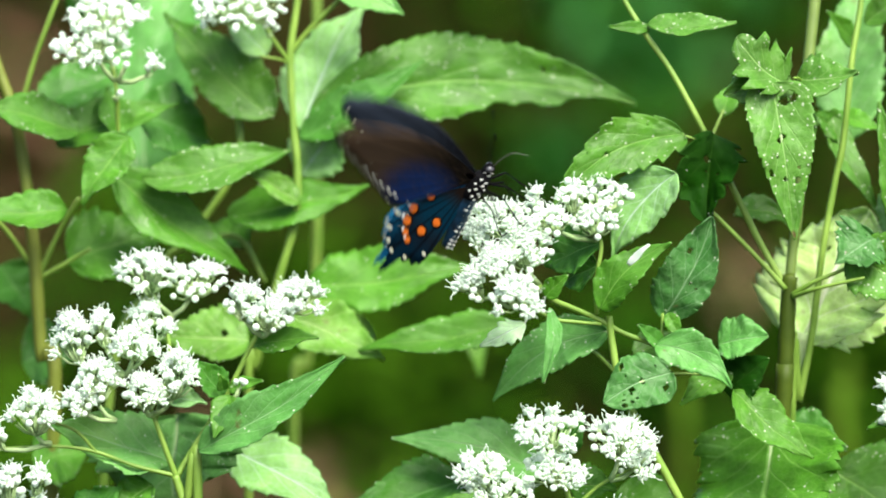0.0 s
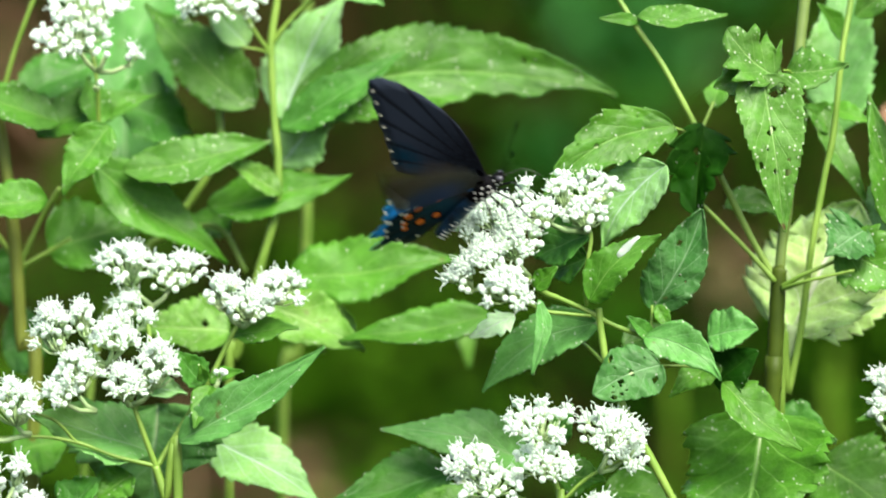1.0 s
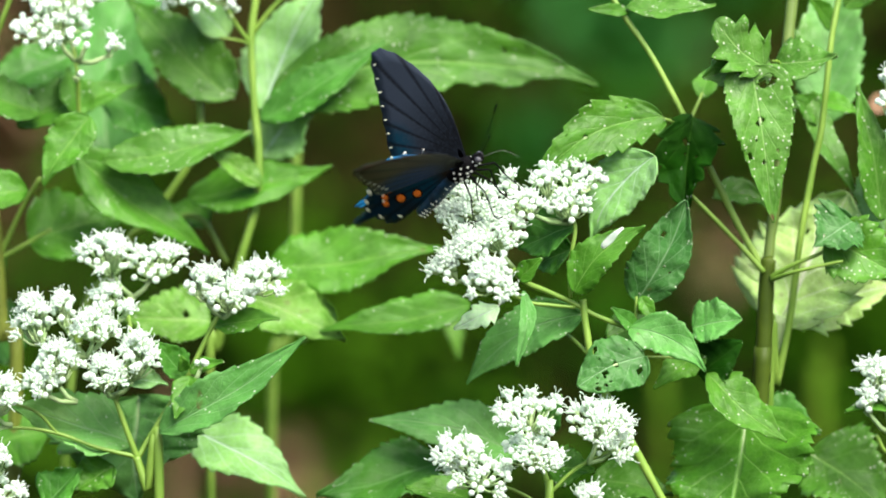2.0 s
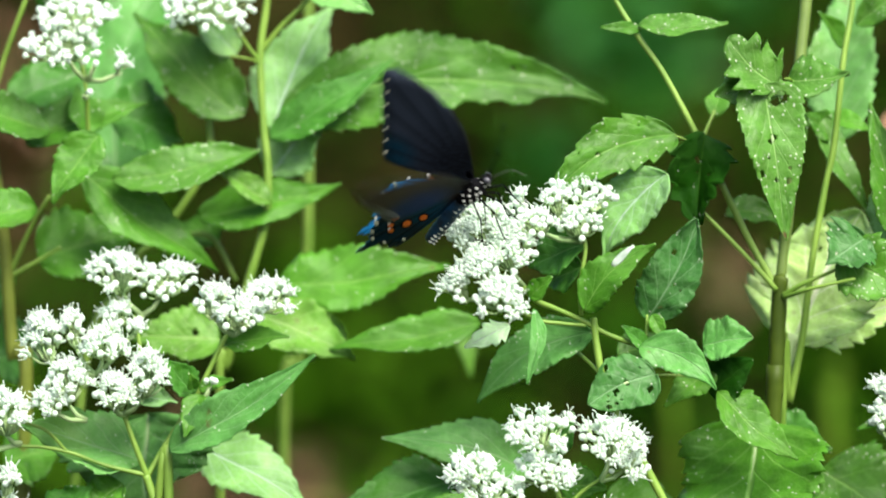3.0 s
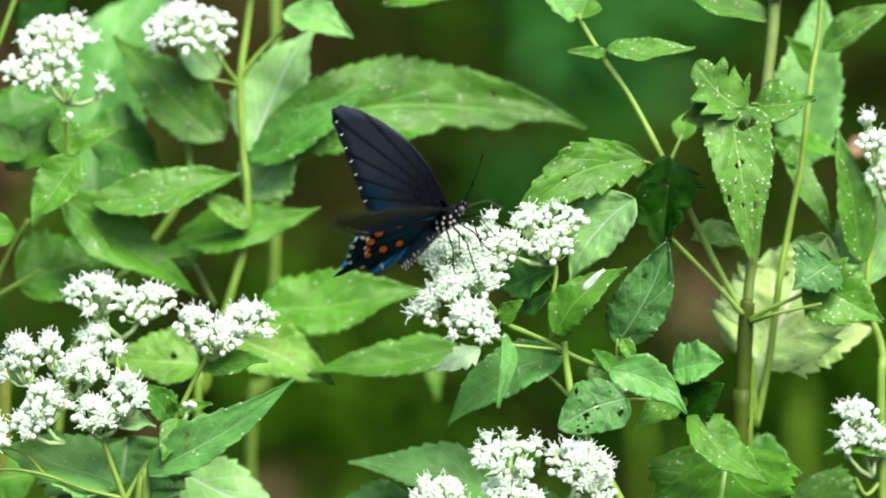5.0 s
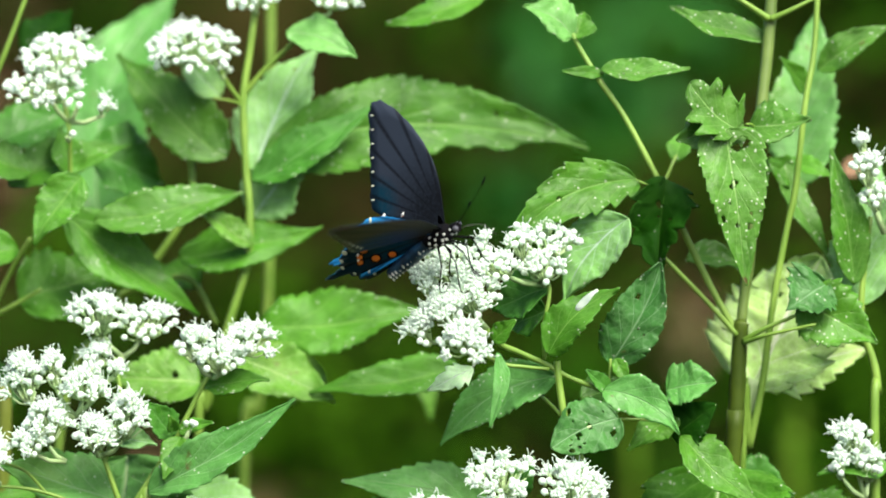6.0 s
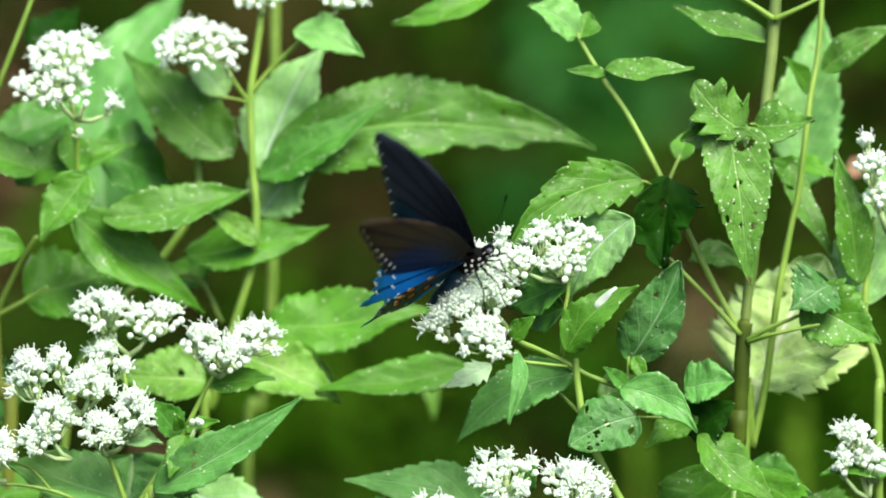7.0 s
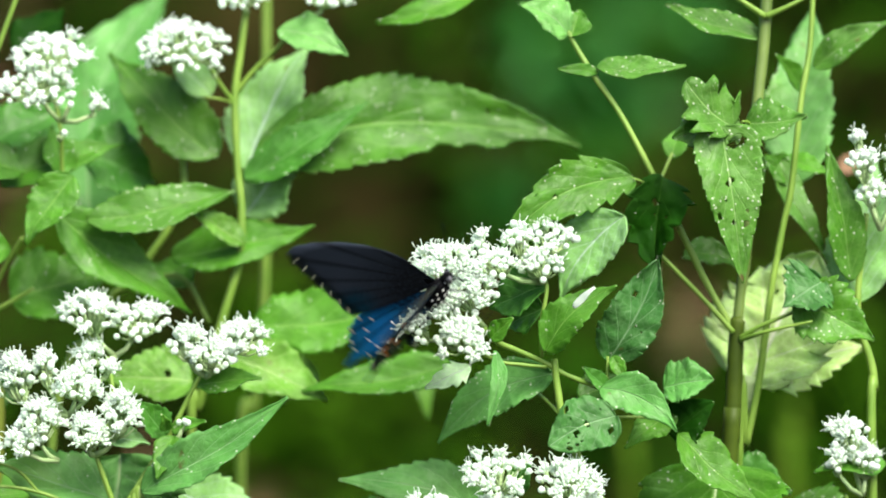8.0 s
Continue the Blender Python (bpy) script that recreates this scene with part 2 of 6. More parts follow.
def leaf(owner, base, tip, width, material=None, roll=25, bow=0.0, droop=0.15, fold=18, teeth=11, cut=0.17, shape=(0.75, 1.20), holes=0,
         ripple=0.15, label="", twist=0.0, gaps=()):
    """A toothed leaf from base to tip. roll: how far its face turns up to the sky from facing south; bow bends it sideways, droop back."""
    LEAF_SEED[0] += 1
    rng = random.Random(LEAF_SEED[0])
    lean = random.Random(LEAF_SEED[0] + 5000).uniform(-28, 28)
    o = Vector(owner.location)
    base, tip = Vector(base) - o, Vector(tip) - o
    width = width * 1.10 / math.cos(radians(roll))
    a = tip - base
    length = a.length
    a.normalize()
    south = Vector((0, -1, 0.1))
    n0 = (south - a * south.dot(a)).normalized()
    u = n0.cross(a)
    if u.z < 0:
        u = -u
    rows, cols = (teeth * 6, 6) if not (holes or gaps) else (teeth * 10, 16)
    s1, s2 = shape[0], shape[1] + 0.22
    top = (s1 / (s1 + s2)) ** s1 * (s2 / (s1 + s2)) ** s2
    bites = [(rng.uniform(0.15, 0.85), rng.uniform(-0.85, 0.85), rng.choice((0.012, 0.016, 0.02, 0.035))) for _ in range(holes)] + list(gaps)
    seed = Vector((rng.uniform(0, 50), rng.uniform(0, 50), rng.uniform(0, 50)))
    bm = bmesh.new()
    uvs = bm.loops.layers.uv.new("UVMap")
    grid, uvof, ridge = [], {}, []
    for i in range(rows + 1):
        s = i / rows
        turn = radians(roll + (twist + lean) * (s - 0.5))
        n = n0 * math.cos(turn) + u * math.sin(turn)
        side = a.cross(n)
        half = width / 2 * (max(s, 1e-4) ** s1 * max(1 - s, 0) ** s2 / top)
        march = s * teeth + 0.45 * noise.noise(seed + Vector((s * 6, 20, 0)))
        saw = march % 1.0
        bite = 1 + 0.75 * cut * (saw - 0.55) * min(1, s * 9) * (0.95 + 0.9 * noise.noise(seed + Vector((math.floor(march) * 1.7, 0, 0))))
        centre = base + a * length * s + side * bow * length * 4 * s * (1 - s) - n * length * (droop * (s ** 2 - 0.5 * s) + 0.10 * max(0, s - 0.72) ** 1.5) + n * length * 0.012 * math.sin(s * 9 + seed.x)
        ridge.append(centre - n * 0.0004)
        row = []
        for j in range(-cols, cols + 1):
            q = j / cols
            lop = 1 + 0.16 * noise.noise(seed + Vector((s * 3, 5 * (1 if q > 0 else -1), 0))) + 0.07 * noise.noise(seed + Vector((s * 11, 9 * (1 if q > 0 else -1), 0)))
            y = q * (half * lop * (1 + (bite - 1) * abs(q) ** 3) + 0.0004)
            wave = ripple * width * noise.noise(seed + Vector((s * 5, q * 1.3, 1))) * abs(q) + (0.0035 * width * math.sin(s * 52 - abs(q) * 7) + 0.012 * width * noise.noise(seed + Vector((s * 16, q * 5, 3)))) * min(1, abs(q) * 3)
            lead = 0.5 * cut * half * abs(q) ** 2 * saw * 0.5
            v = bm.verts.new(centre + side * y + n * (abs(y) * math.tan(radians(fold)) + wave) + a * lead)
            uvof[v] = (s, 0.5 + 0.5 * q)
            row.append(v)
        grid.append(row)
    for i, (r, t) in enumerate(zip(grid, grid[1:])):
        for j in range(2 * cols):
            s, q = (i + 0.5) / rows, (j + 0.5) / cols - 1
            if any(((s - bs) * length) ** 2 + ((q - bq) * width / 2) ** 2 < (br * width * 1.6) ** 2 for bs, bq, br in bites):
                continue
            f = bm.faces.new((r[j], r[j + 1], t[j + 1], t[j]))
            for loop in f.loops:
                loop[uvs].uv = uvof[loop.vert]
    for v in [v for v in bm.verts if not v.link_faces]:
        bm.verts.remove(v)
    ob = part("leaf", bm, material or LEAF, owner, label)
    thick = ob.modifiers.new("thickness", "SOLIDIFY")
    thick.thickness, thick.offset = 0.0003, 0.0
    bm = bmesh.new()
    tube(bm, ridge[::3], 0.0008 * (0.5 + width * 12), 0.00025, 6)
    part("midrib", bm, PEDICEL, ob)
    return ob


def bud_mesh(seed):
    rng = random.Random(seed)
    bm = bmesh.new()
    profile = ((0.0, 0.25), (0.35, 0.52), (0.8, 0.60), (1.15, 0.80), (1.6, 1.08), (2.1, 1.12), (2.6, 0.86), (2.9, 0.40))
    rings = []
    for z, r in profile:
        wob = rng.uniform(0.92, 1.08)
        rings.append([bm.verts.new((r * wob * math.cos(k * math.pi / 4) * 0.001, r * wob * math.sin(k * math.pi / 4) * 0.001, z * 0.001)) for k in range(8)])
    for i, (a, b) in enumerate(zip(rings, rings[1:])):
        for k in range(8):
            bm.faces.new((a[k], a[(k + 1) % 8], b[(k + 1) % 8], b[k])).material_index = 1 if i < 2 else 0
    bm.faces.new(rings[-1])
    bm.faces.new(rings[0][::-1])
    return bm


def bloom_mesh(seed, count):
    """An open head: a green cup with small club-shaped tubes, lobed at the mouth, and thin white style threads."""
    rng = random.Random(seed)
    bm = bmesh.new()
    tube(bm, [Vector((0, 0, z)) for z in (0, 0.0010, 0.0022, 0.0030)], 0.0006, 0.0012, 7, 1)
    for k in range(count):
        tilt, turn = 1.0 * math.sqrt((k + 0.5) / count), k * 2.39996
        d = Vector((math.sin(tilt) * math.cos(turn), math.sin(tilt) * math.sin(turn), math.cos(tilt)))
        u = d.orthogonal().normalized()
        v = d.cross(u)
        root = Vector((0, 0, 0.0016)) + d * 0.0004
        size = rng.uniform(0.0026, 0.0042)
        fat = rng.uniform(0.85, 1.2)
        rings = []
        for h, r in ((0.0, 0.28), (0.45, 0.34), (0.72, 0.58), (0.88, 0.72), (1.0, 0.52)):
            rings.append([bm.verts.new(root + d * size * h + r * fat * 0.001 * (math.cos(a) * u + math.sin(a) * v)) for a in (6.2832 * s / 6 for s in range(6))])
        for a, b in zip(rings, rings[1:]):
            for s in range(6):
                bm.faces.new((a[s], a[(s + 1) % 6], b[(s + 1) % 6], b[s]))
        bm.faces.new(rings[-1])
        mouth = root + d * size
        for h in range(k % 2):
            ang = rng.uniform(0, 6.28)
            out = math.cos(ang) * u + math.sin(ang) * v
            far = rng.uniform(0.0014, 0.0030)
            tube(bm, [mouth, mouth + d * far * 0.55 + out * far * 0.2, mouth + d * far * 0.9 + out * far * 0.55], 0.00015, 0.00019, 4)
    return bm


def shared(name, bm, mats):
    me = bpy.data.meshes.new(name)
    bm.to_mesh(me)
    bm.free()
    for f in me.polygons:
        f.use_smooth = True
    for m in mats:
        me.materials.append(m)
    return me


BUDS = [shared("bud", bud_mesh(k), (PETAL, BRACT)) for k in range(3)]
BLOOMS = [shared("floret", bloom_mesh(10 + k, 9 + k), (PETAL, BRACT)) for k in range(4)]


def cluster(owner, foot, domes, seed, opened=0.6, label=""):
    """A flat-topped spray of small white heads: each dome is (centre, half width, height, count); stalks spread from the foot."""
    rng = random.Random(seed)
    o = Vector(owner.location)
    foot = Vector(foot) - o
    bm = bmesh.new()
    heads = []
    for centre, half, rise, count in domes:
        c = Vector(centre) - o
        knot = c + Vector((0, 0, -rise * 1.1)) + (foot - c) * 0.15
        tube(bm, [foot, foot.lerp(knot, 0.55) + Vector((0, 0, -0.001)), knot], 0.0009, 0.0006, 6)
        for k in range(count):
            r, turn = math.sqrt((k + 0.5) / count), k * 2.39996 + rng.uniform(-0.3, 0.3)
            p = c + Vector((half * r * math.cos(turn), half * 0.85 * r * math.sin(turn), rise * (0.6 - 1.2 * r * r) + 0.5 * half * 0.85 * r * math.sin(turn) + rng.uniform(-0.0012, 0.0012)))
            way = ((p - knot).normalized() + Vector((rng.uniform(-0.3, 0.3), rng.uniform(-0.7, -0.1), 0.30))).normalized()
            heads.append((p, way, r))
            low = p - way * 0.0008
            tube(bm, [knot, knot.lerp(low, 0.6) + Vector((0, 0, -0.0008)), low], 0.0004, 0.0003, 4)
    ob = part("inflorescence", bm, PEDICEL, owner, label)
    for p, way, r in heads:
        is_open = rng.random() < opened * (1.2 - 0.75 * r * r)
        me = rng.choice(BLOOMS) if is_open else rng.choice(BUDS)
        f = new("floret" if is_open else "bud", me)
        f.parent = ob
        f.matrix_basis = Matrix.LocRotScale(p, way.to_track_quat("Z", "Y") @ Euler((0, 0, rng.uniform(0, 6.28))).to_quaternion(), Vector([rng.uniform(0.82, 1.12) * (0.74 if is_open else 0.94)] * 3))
    return ob


# ---- ground: one sheet, flat by the plants, rising behind as a bank of soil, its shade put into the dark colour ----
def ground_height(x, y):
    rise = 1 / (1 + math.exp(-(y - 2.4) * 2.6))
    return 1.9 * rise * (1 + 0.10 * noise.noise(Vector((x * 0.7, y * 0.5, 0)))) + 0.03 * noise.noise(Vector((x * 3, y * 3, 2))) - 0.004


def build_ground():
    bm = bmesh.new()
    xs = [s * v for s, v in [(-1, 900), (-1, 200), (-1, 60), (-1, 20), (-1, 8)]] + [-5 + 0.1 * k for k in range(101)] + [8, 20, 60, 200, 900]
    ys = [-900, -200, -60, -20, -8, -5, -4, -3] + [-2 + 0.1 * k for k in range(71)] + [6, 8, 20, 60, 200, 900]
    grid = [[bm.verts.new((x, y, ground_height(x, y) if abs(x) < 30 and -10 < y < 30 else (1.9 if y > 0 else 0))) for x in xs] for y in ys]
    for a, b in zip(grid, grid[1:]):
        for i in range(len(xs) - 1):
            bm.faces.new((a[i], a[i + 1], b[i + 1], b[i]))
    return tagged(part("ground", bm, SOIL), "woodland soil, darkened in colour for shade, rising to a bank behind the plants", "ground", kind="structure")


build_ground()


def undergrowth(name, material, label, seed, patches, size, count):
    """Leafy weeds on the bank, any shade put in by their material: many small leaves, uncountable. patches: (x, y,
    radius, height).
    """
    rng = random.Random(seed)
    bm = bmesh.new()
    for px, py, radius, height in patches:
        for _ in range(count):
            ang, r = rng.uniform(0, 6.28), radius * math.sqrt(rng.random())
            x, y = px + r * math.cos(ang), py + r * math.sin(ang)
            z = ground_height(x, y) + height * rng.random() * (1 - 0.6 * (r / radius) ** 2)
            c = Vector((x, y, z))
            d = Vector((rng.uniform(-1, 1), rng.uniform(-1, 0.3), rng.uniform(-0.5, 0.6))).normalized()
            s = d.cross(Vector((rng.uniform(-0.4, 0.4), rng.uniform(-0.4, 0.4), 1))).normalized()
            n = s.cross(d)
            k = size * rng.uniform(0.6, 1.3)
            v = [bm.verts.new(c + d * k * t + s * k * w + n * k * h) for t, w, h in
                 ((0, 0, 0), (0.3, 0.26, 0.05), (0.65, 0.22, 0.03), (1, 0, -0.1), (0.65, -0.22, 0.03), (0.3, -0.26, 0.05), (0.5, 0, -0.03))]
            for i in range(6):
                bm.faces.new((v[i], v[(i + 1) % 6], v[6]))
    return tagged(part(name, bm, material), label, "undergrowth", kind="stuff")



def bank(x, z):
    """The place on the bank at x metres across and z metres up."""
    lo, hi = 0.5, 5.0
    for _ in range(40):
        y = (lo + hi) / 2
        lo, hi = (y, hi) if ground_height(x, y) < z else (lo, y)
    return x, lo


def growth(spots):
    return [(*bank(x, z), radius, height) for x, z, radius, height in spots]


undergrowth("undergrowth", WEED_SHADED, "weeds on the bank, shade painted into their dark green", 5, growth([(-0.40 + 0.1 * (k % 9), 0.52 + 0.13 * (k // 9), 0.09, 0.10) for k in range(45) if k not in (12, 18, 19, 28, 30, 39)]), 0.035, 60)
undergrowth("undergrowth", WEED_SHADED, "weeds along the bank, shade painted into their dark green", 9, growth([(s * (0.55 + 0.22 * (k % 12)), 0.2 + 0.28 * (k // 12), 0.24, 0.14) for k in range(72) for s in (-1, 1)]), 0.05, 70)
undergrowth("undergrowth", WEED_SUNLIT, "weeds low on the bank, sunlight painted into their lighter green", 7, growth([(-0.05, 0.66, 0.06, 0.10), (0.03, 0.70, 0.05, 0.10), (-0.08, 0.74, 0.05, 0.06), (-0.30, 0.62, 0.06, 0.1), (-0.24, 0.84, 0.04, 0.06), (0.29, 0.74, 0.04, 0.08), (0.33, 0.70, 0.04, 0.08), (-0.10, 0.68, 0.03, 0.10)]), 0.03, 80)
undergrowth("undergrowth", WEED_BLUE, "blue-green low leaves on the bank", 6, growth([(0.155, 0.975, 0.022, 0.03), (0.185, 0.945, 0.018, 0.03), (0.125, 0.94, 0.014, 0.02), (0.08, 0.86, 0.02, 0.02), (0.10, 0.985, 0.014, 0.03), (0.235, 0.985, 0.025, 0.04), (0.205, 1.01, 0.02, 0.03), (0.15, 1.02, 0.03, 0.04), (0.165, 0.91, 0.012, 0.02)]), 0.024, 110)
undergrowth("leaf_litter", DEAD, "fallen brown leaves on the bank", 8, growth([(-0.31, 0.86, 0.03, 0.01), (-0.30, 0.98, 0.04, 0.01)]), 0.035, 46)

undergrowth("leaf_litter", DEAD_PALE, "tan dry leaves lying on the bank", 18, growth([(0.207, 0.764, 0.010, 0.035), (0.218, 0.768, 0.008, 0.035)]), 0.018, 160)
undergrowth("leaf_litter", DEAD, "brown dead leaves heaped low on the bank", 28, growth([(-0.085, 0.605, 0.045, 0.06), (-0.13, 0.605, 0.035, 0.06), (-0.06, 0.59, 0.04, 0.05)]), 0.035, 46)


# ---- boneset plants: the tall one with the thick stem ----
R = plant("boneset_plant", (0.085, 0.02, 0), "tall leafy plant with thick green stem and ragged leaves")
stem(R, [(0.085, 0.02, 0), (0.09, 0.015, 0.5), (0.1005, -0.0014, 0.9255), (0.1016, -0.0018, 0.9564), (0.1028, -0.0011, 0.9876), (0.1033, -0.0007, 0.9918)], 0.0028, 0.0023, STEM_OLIVE)
stem(R, [(0.1030, -0.0009, 0.9893), (0.1040, 0.0000, 1.0002), (0.1057, 0.0012, 1.0136), (0.1083, 0.0064, 1.0503), (0.1108, 0.0104, 1.0737), (0.1126, 0.0139, 1.1022)], 0.0015, 0.0019, STEM_MID)
stem(R, [(0.1025, -0.0011, 0.9874), (0.0943, 0.0002, 1.0018), (0.0867, 0.0015, 1.0169), (0.0783, 0.0029, 1.0336), (0.0683, 0.0065, 1.0520), (0.0603, 0.0095, 1.0636), (0.0541, 0.0124, 1.0736), (0.0466, 0.0157, 1.0887)], 0.00108, 0.00072, name="branch")
stem(R, [(0.1017, -0.0030, 0.9883), (0.0941, -0.0033, 0.9968), (0.0840, -0.0034, 1.0072), (0.0747, -0.0026, 1.0164), (0.0697, -0.0021, 1.0225)], 0.00086, 0.00043, name="branch")
stem(R, [(0.1037, -0.0032, 0.9866), (0.1098, -0.0068, 0.9907), (0.1180, -0.0085, 0.9945), (0.1263, -0.0081, 0.9992)], 0.00086, 0.00043, name="branch")
stem(R, [(0.1037, -0.0032, 0.9860), (0.1112, -0.0110, 0.9894), (0.1242, -0.0147, 0.9928)], 0.00072, 0.00043, name="branch")
stem(R, [(0.1110, 0.0091, 1.0818), (0.1023, 0.0076, 1.0874), (0.0917, 0.0081, 1.0931)], 0.0010, 0.00043, name="branch")
stem(R, [(0.1114, 0.0091, 1.0818), (0.1178, 0.0074, 1.0849), (0.1262, 0.0077, 1.0892)], 0.0010, 0.00043, name="branch")
leaf(R, (0.0972, -0.0097, 1.0500), (0.1037, -0.0197, 1.0047), 0.0172, LEAF_BITTEN, roll=12, droop=0.06, fold=10, shape=(0.22, 0.78), teeth=13, cut=0.11, holes=4, ripple=0.12, gaps=((0.10, -0.42, 0.055), (0.12, -0.25, 0.05), (0.35, -0.02, 0.03), (0.37, 0.08, 0.03), (0.62, 0.1, 0.025)), label="ragged green leaf with bite holes and white specks")
leaf(R, (0.1005, -0.0060, 1.0495), (0.0872, -0.0110, 1.0632), 0.0150, LEAF_BITTEN, roll=20, fold=10, teeth=4, cut=0.9, shape=(0.30, 0.5), bow=-0.08)
leaf(R, (0.1029, -0.0036, 1.0508), (0.0832, -0.0080, 1.0469), 0.0118, LEAF_BITTEN, roll=20, fold=14, teeth=5, cut=0.5, shape=(0.35, 0.7), holes=1)
leaf(R, (0.1049, 0.0004, 1.0506), (0.1220, -0.0074, 1.0540), 0.0108, LEAF_BITTEN, roll=35, bow=0.10, teeth=7)
leaf(R, (0.1035, 0.0038, 1.0437), (0.1099, -0.0014, 1.0306), 0.0084, LEAF_DULL, roll=10, teeth=6, cut=0.3)
stem(R, [(0.1082, 0.0041, 1.0470), (0.1056, -0.0016, 1.0507), (0.1035, -0.0056, 1.0512)], 0.00043, 0.00036, name="petiole")
leaf(R, (0.0715, 0.0009, 1.0343), (0.0332, -0.0152, 1.0155), 0.0138, LEAF_DULL, roll=12, bow=0.11, fold=16, teeth=8, cut=0.30, shape=(0.45, 0.8), holes=3, label="green leaf with toothed edge on a slanting branch")
stem(R, [(0.0783, 0.0027, 1.0316), (0.0749, 0.0018, 1.0327), (0.0711, 0.0009, 1.0338)], 0.00050, 0.00043, name="petiole")
leaf(R, (0.0803, 0.0030, 1.0346), (0.0772, -0.0073, 1.0088), 0.0150, LEAF_DARK, roll=10, fold=38, teeth=5, cut=0.5, shape=(0.5, 0.55), twist=70, ripple=0.3, holes=3, label="dark green curled leaf, shade painted into its colour")
stem(R, [(0.0793, 0.0067, 1.0309), (0.0823, 0.0093, 1.0375), (0.0838, 0.0116, 1.0407)], 0.00058, 0.00043, name="petiole")
leaf(R, (0.0834, 0.0114, 1.0390), (0.0868, 0.0182, 1.0483), 0.0057, LEAF, roll=10, teeth=6)
leaf(R, (0.0691, -0.0080, 1.0230), (0.0495, -0.0062, 0.9982), 0.0155, LEAF_PALE, roll=30, bow=0.10, fold=14, teeth=10, cut=0.10, label="pale green leaf turned to show its underside")
leaf(R, (0.0610, 0.0097, 1.0658), (0.0870, 0.0060, 1.0688), 0.0057, LEAF_BITTEN, roll=45, bow=0.10, teeth=8, holes=6)
leaf(R, (0.0617, 0.0096, 1.0649), (0.0497, 0.0057, 1.0661), 0.0030, LEAF, roll=20, teeth=5)
leaf(R, (0.0525, 0.0126, 1.0759), (0.0384, 0.0094, 1.0858), 0.0097, LEAF_MIST, roll=30, bow=0.1, teeth=6)
leaf(R, (0.0533, 0.0125, 1.0749), (0.0562, 0.0173, 1.0836), 0.0084, LEAF, roll=10, teeth=6)
leaf(R, (0.1107, 0.0125, 1.0749), (0.0820, 0.0195, 1.0865), 0.0067, LEAF_BITTEN, roll=40, bow=-0.08, teeth=9)
leaf(R, (0.0874, 0.0128, 1.0093), (0.1056, 0.0186, 1.0062), 0.0067, LEAF_DULL, roll=35, bow=-0.15, teeth=8)
leaf(R, (0.1280, -0.0077, 1.0042), (0.1160, -0.0162, 0.9979), 0.0150, LEAF_SLATE, roll=22, teeth=8, cut=0.3, holes=2)
leaf(R, (0.1198, -0.0061, 0.9990), (0.1427, -0.0131, 0.9879), 0.0185, LEAF_DULL, roll=14, teeth=9, cut=0.25)

# the paler plant beside it
R2 = plant("boneset_plant", (0.10, 0.06, 0), "slender plant with pale broad leaves beside the thick stem", category="wildflower plant")
stem(R2, [(0.10, 0.06, 0), (0.105, 0.06, 0.5), (0.1043, 0.0056, 0.9385), (0.1065, 0.0049, 0.9539), (0.1100, 0.0046, 0.9727), (0.1131, 0.0048, 0.9981), (0.1170, 0.0067, 1.0199), (0.1194, 0.0077, 1.0316), (0.1221, 0.0099, 1.0568), (0.1249, 0.0134, 1.0735), (0.1264, 0.0179, 1.1021)], 0.00125, 0.00085)
leaf(R2, (0.1078, 0.0130, 0.9710), (0.1272, 0.0180, 1.0110), 0.0330, LEAF_SILVER, roll=32, fold=10, teeth=11, cut=0.3, shape=(0.42, 0.66), holes=2, label="large pale leaf with jagged edge")
leaf(R2, (0.1095, 0.0165, 0.9735), (0.1420, 0.0185, 0.9835), 0.0170, LEAF_SILVER, roll=25, fold=12, teeth=8, cut=0.4, shape=(0.45, 0.75), holes=2)
stem(R2, [(0.1016, 0.0120, 0.9405), (0.1038, 0.0122, 0.9555), (0.1084, 0.0130, 0.9735)], 0.0015, 0.0021, PEDICEL, name="petiole")
leaf(R2, (0.1224, 0.0327, 1.0300), (0.1292, 0.0535, 1.0842), 0.0185, LEAF_MIST, roll=5, bow=-0.02, fold=14, teeth=12, cut=0.22, shape=(0.5, 0.8))
leaf(R2, (0.1272, 0.0278, 1.0662), (0.1494, 0.0211, 1.0817), 0.0077, LEAF_BITTEN, roll=30, teeth=7)
leaf(R2, (0.1241, 0.0272, 1.0594), (0.1163, 0.0201, 1.0699), 0.0050, LEAF, roll=30, teeth=6)
leaf(R2, (0.1171, 0.0234, 1.0383), (0.1324, 0.0130, 1.0106), 0.0071, LEAF_BITTEN, roll=30, bow=0.10, teeth=7, holes=9, label="narrow twisted leaf with brown spots")
leaf(R2, (0.1185, 0.0274, 1.0381), (0.1314, 0.0191, 1.0350), 0.0050, LEAF, roll=40, teeth=7)
leaf(R2, (0.1207, 0.0249, 1.0322), (0.1112, 0.0175, 1.0395), 0.0076, LEAF, roll=35, teeth=7)

# a flowering plant at the edge, seen more as the aim drifts
R3 = plant("boneset_plant", (0.16, 0.0, 0), "flowering plant with white heads and pointed green leaves")
stem(R3, [(0.16, 0.0, 0), (0.16, 0, 0.5), (0.1438, -0.0064, 0.9262), (0.1438, -0.0023, 0.9734), (0.1388, -0.0006, 0.9935), (0.1413, 0.0020, 1.0236)], 0.00187, 0.00086)
stem(R3, [(0.1438, -0.0052, 0.9399), (0.1384, -0.0096, 0.9354), (0.1349, -0.0112, 0.9407)], 0.00072, 0.00058, name="branch")
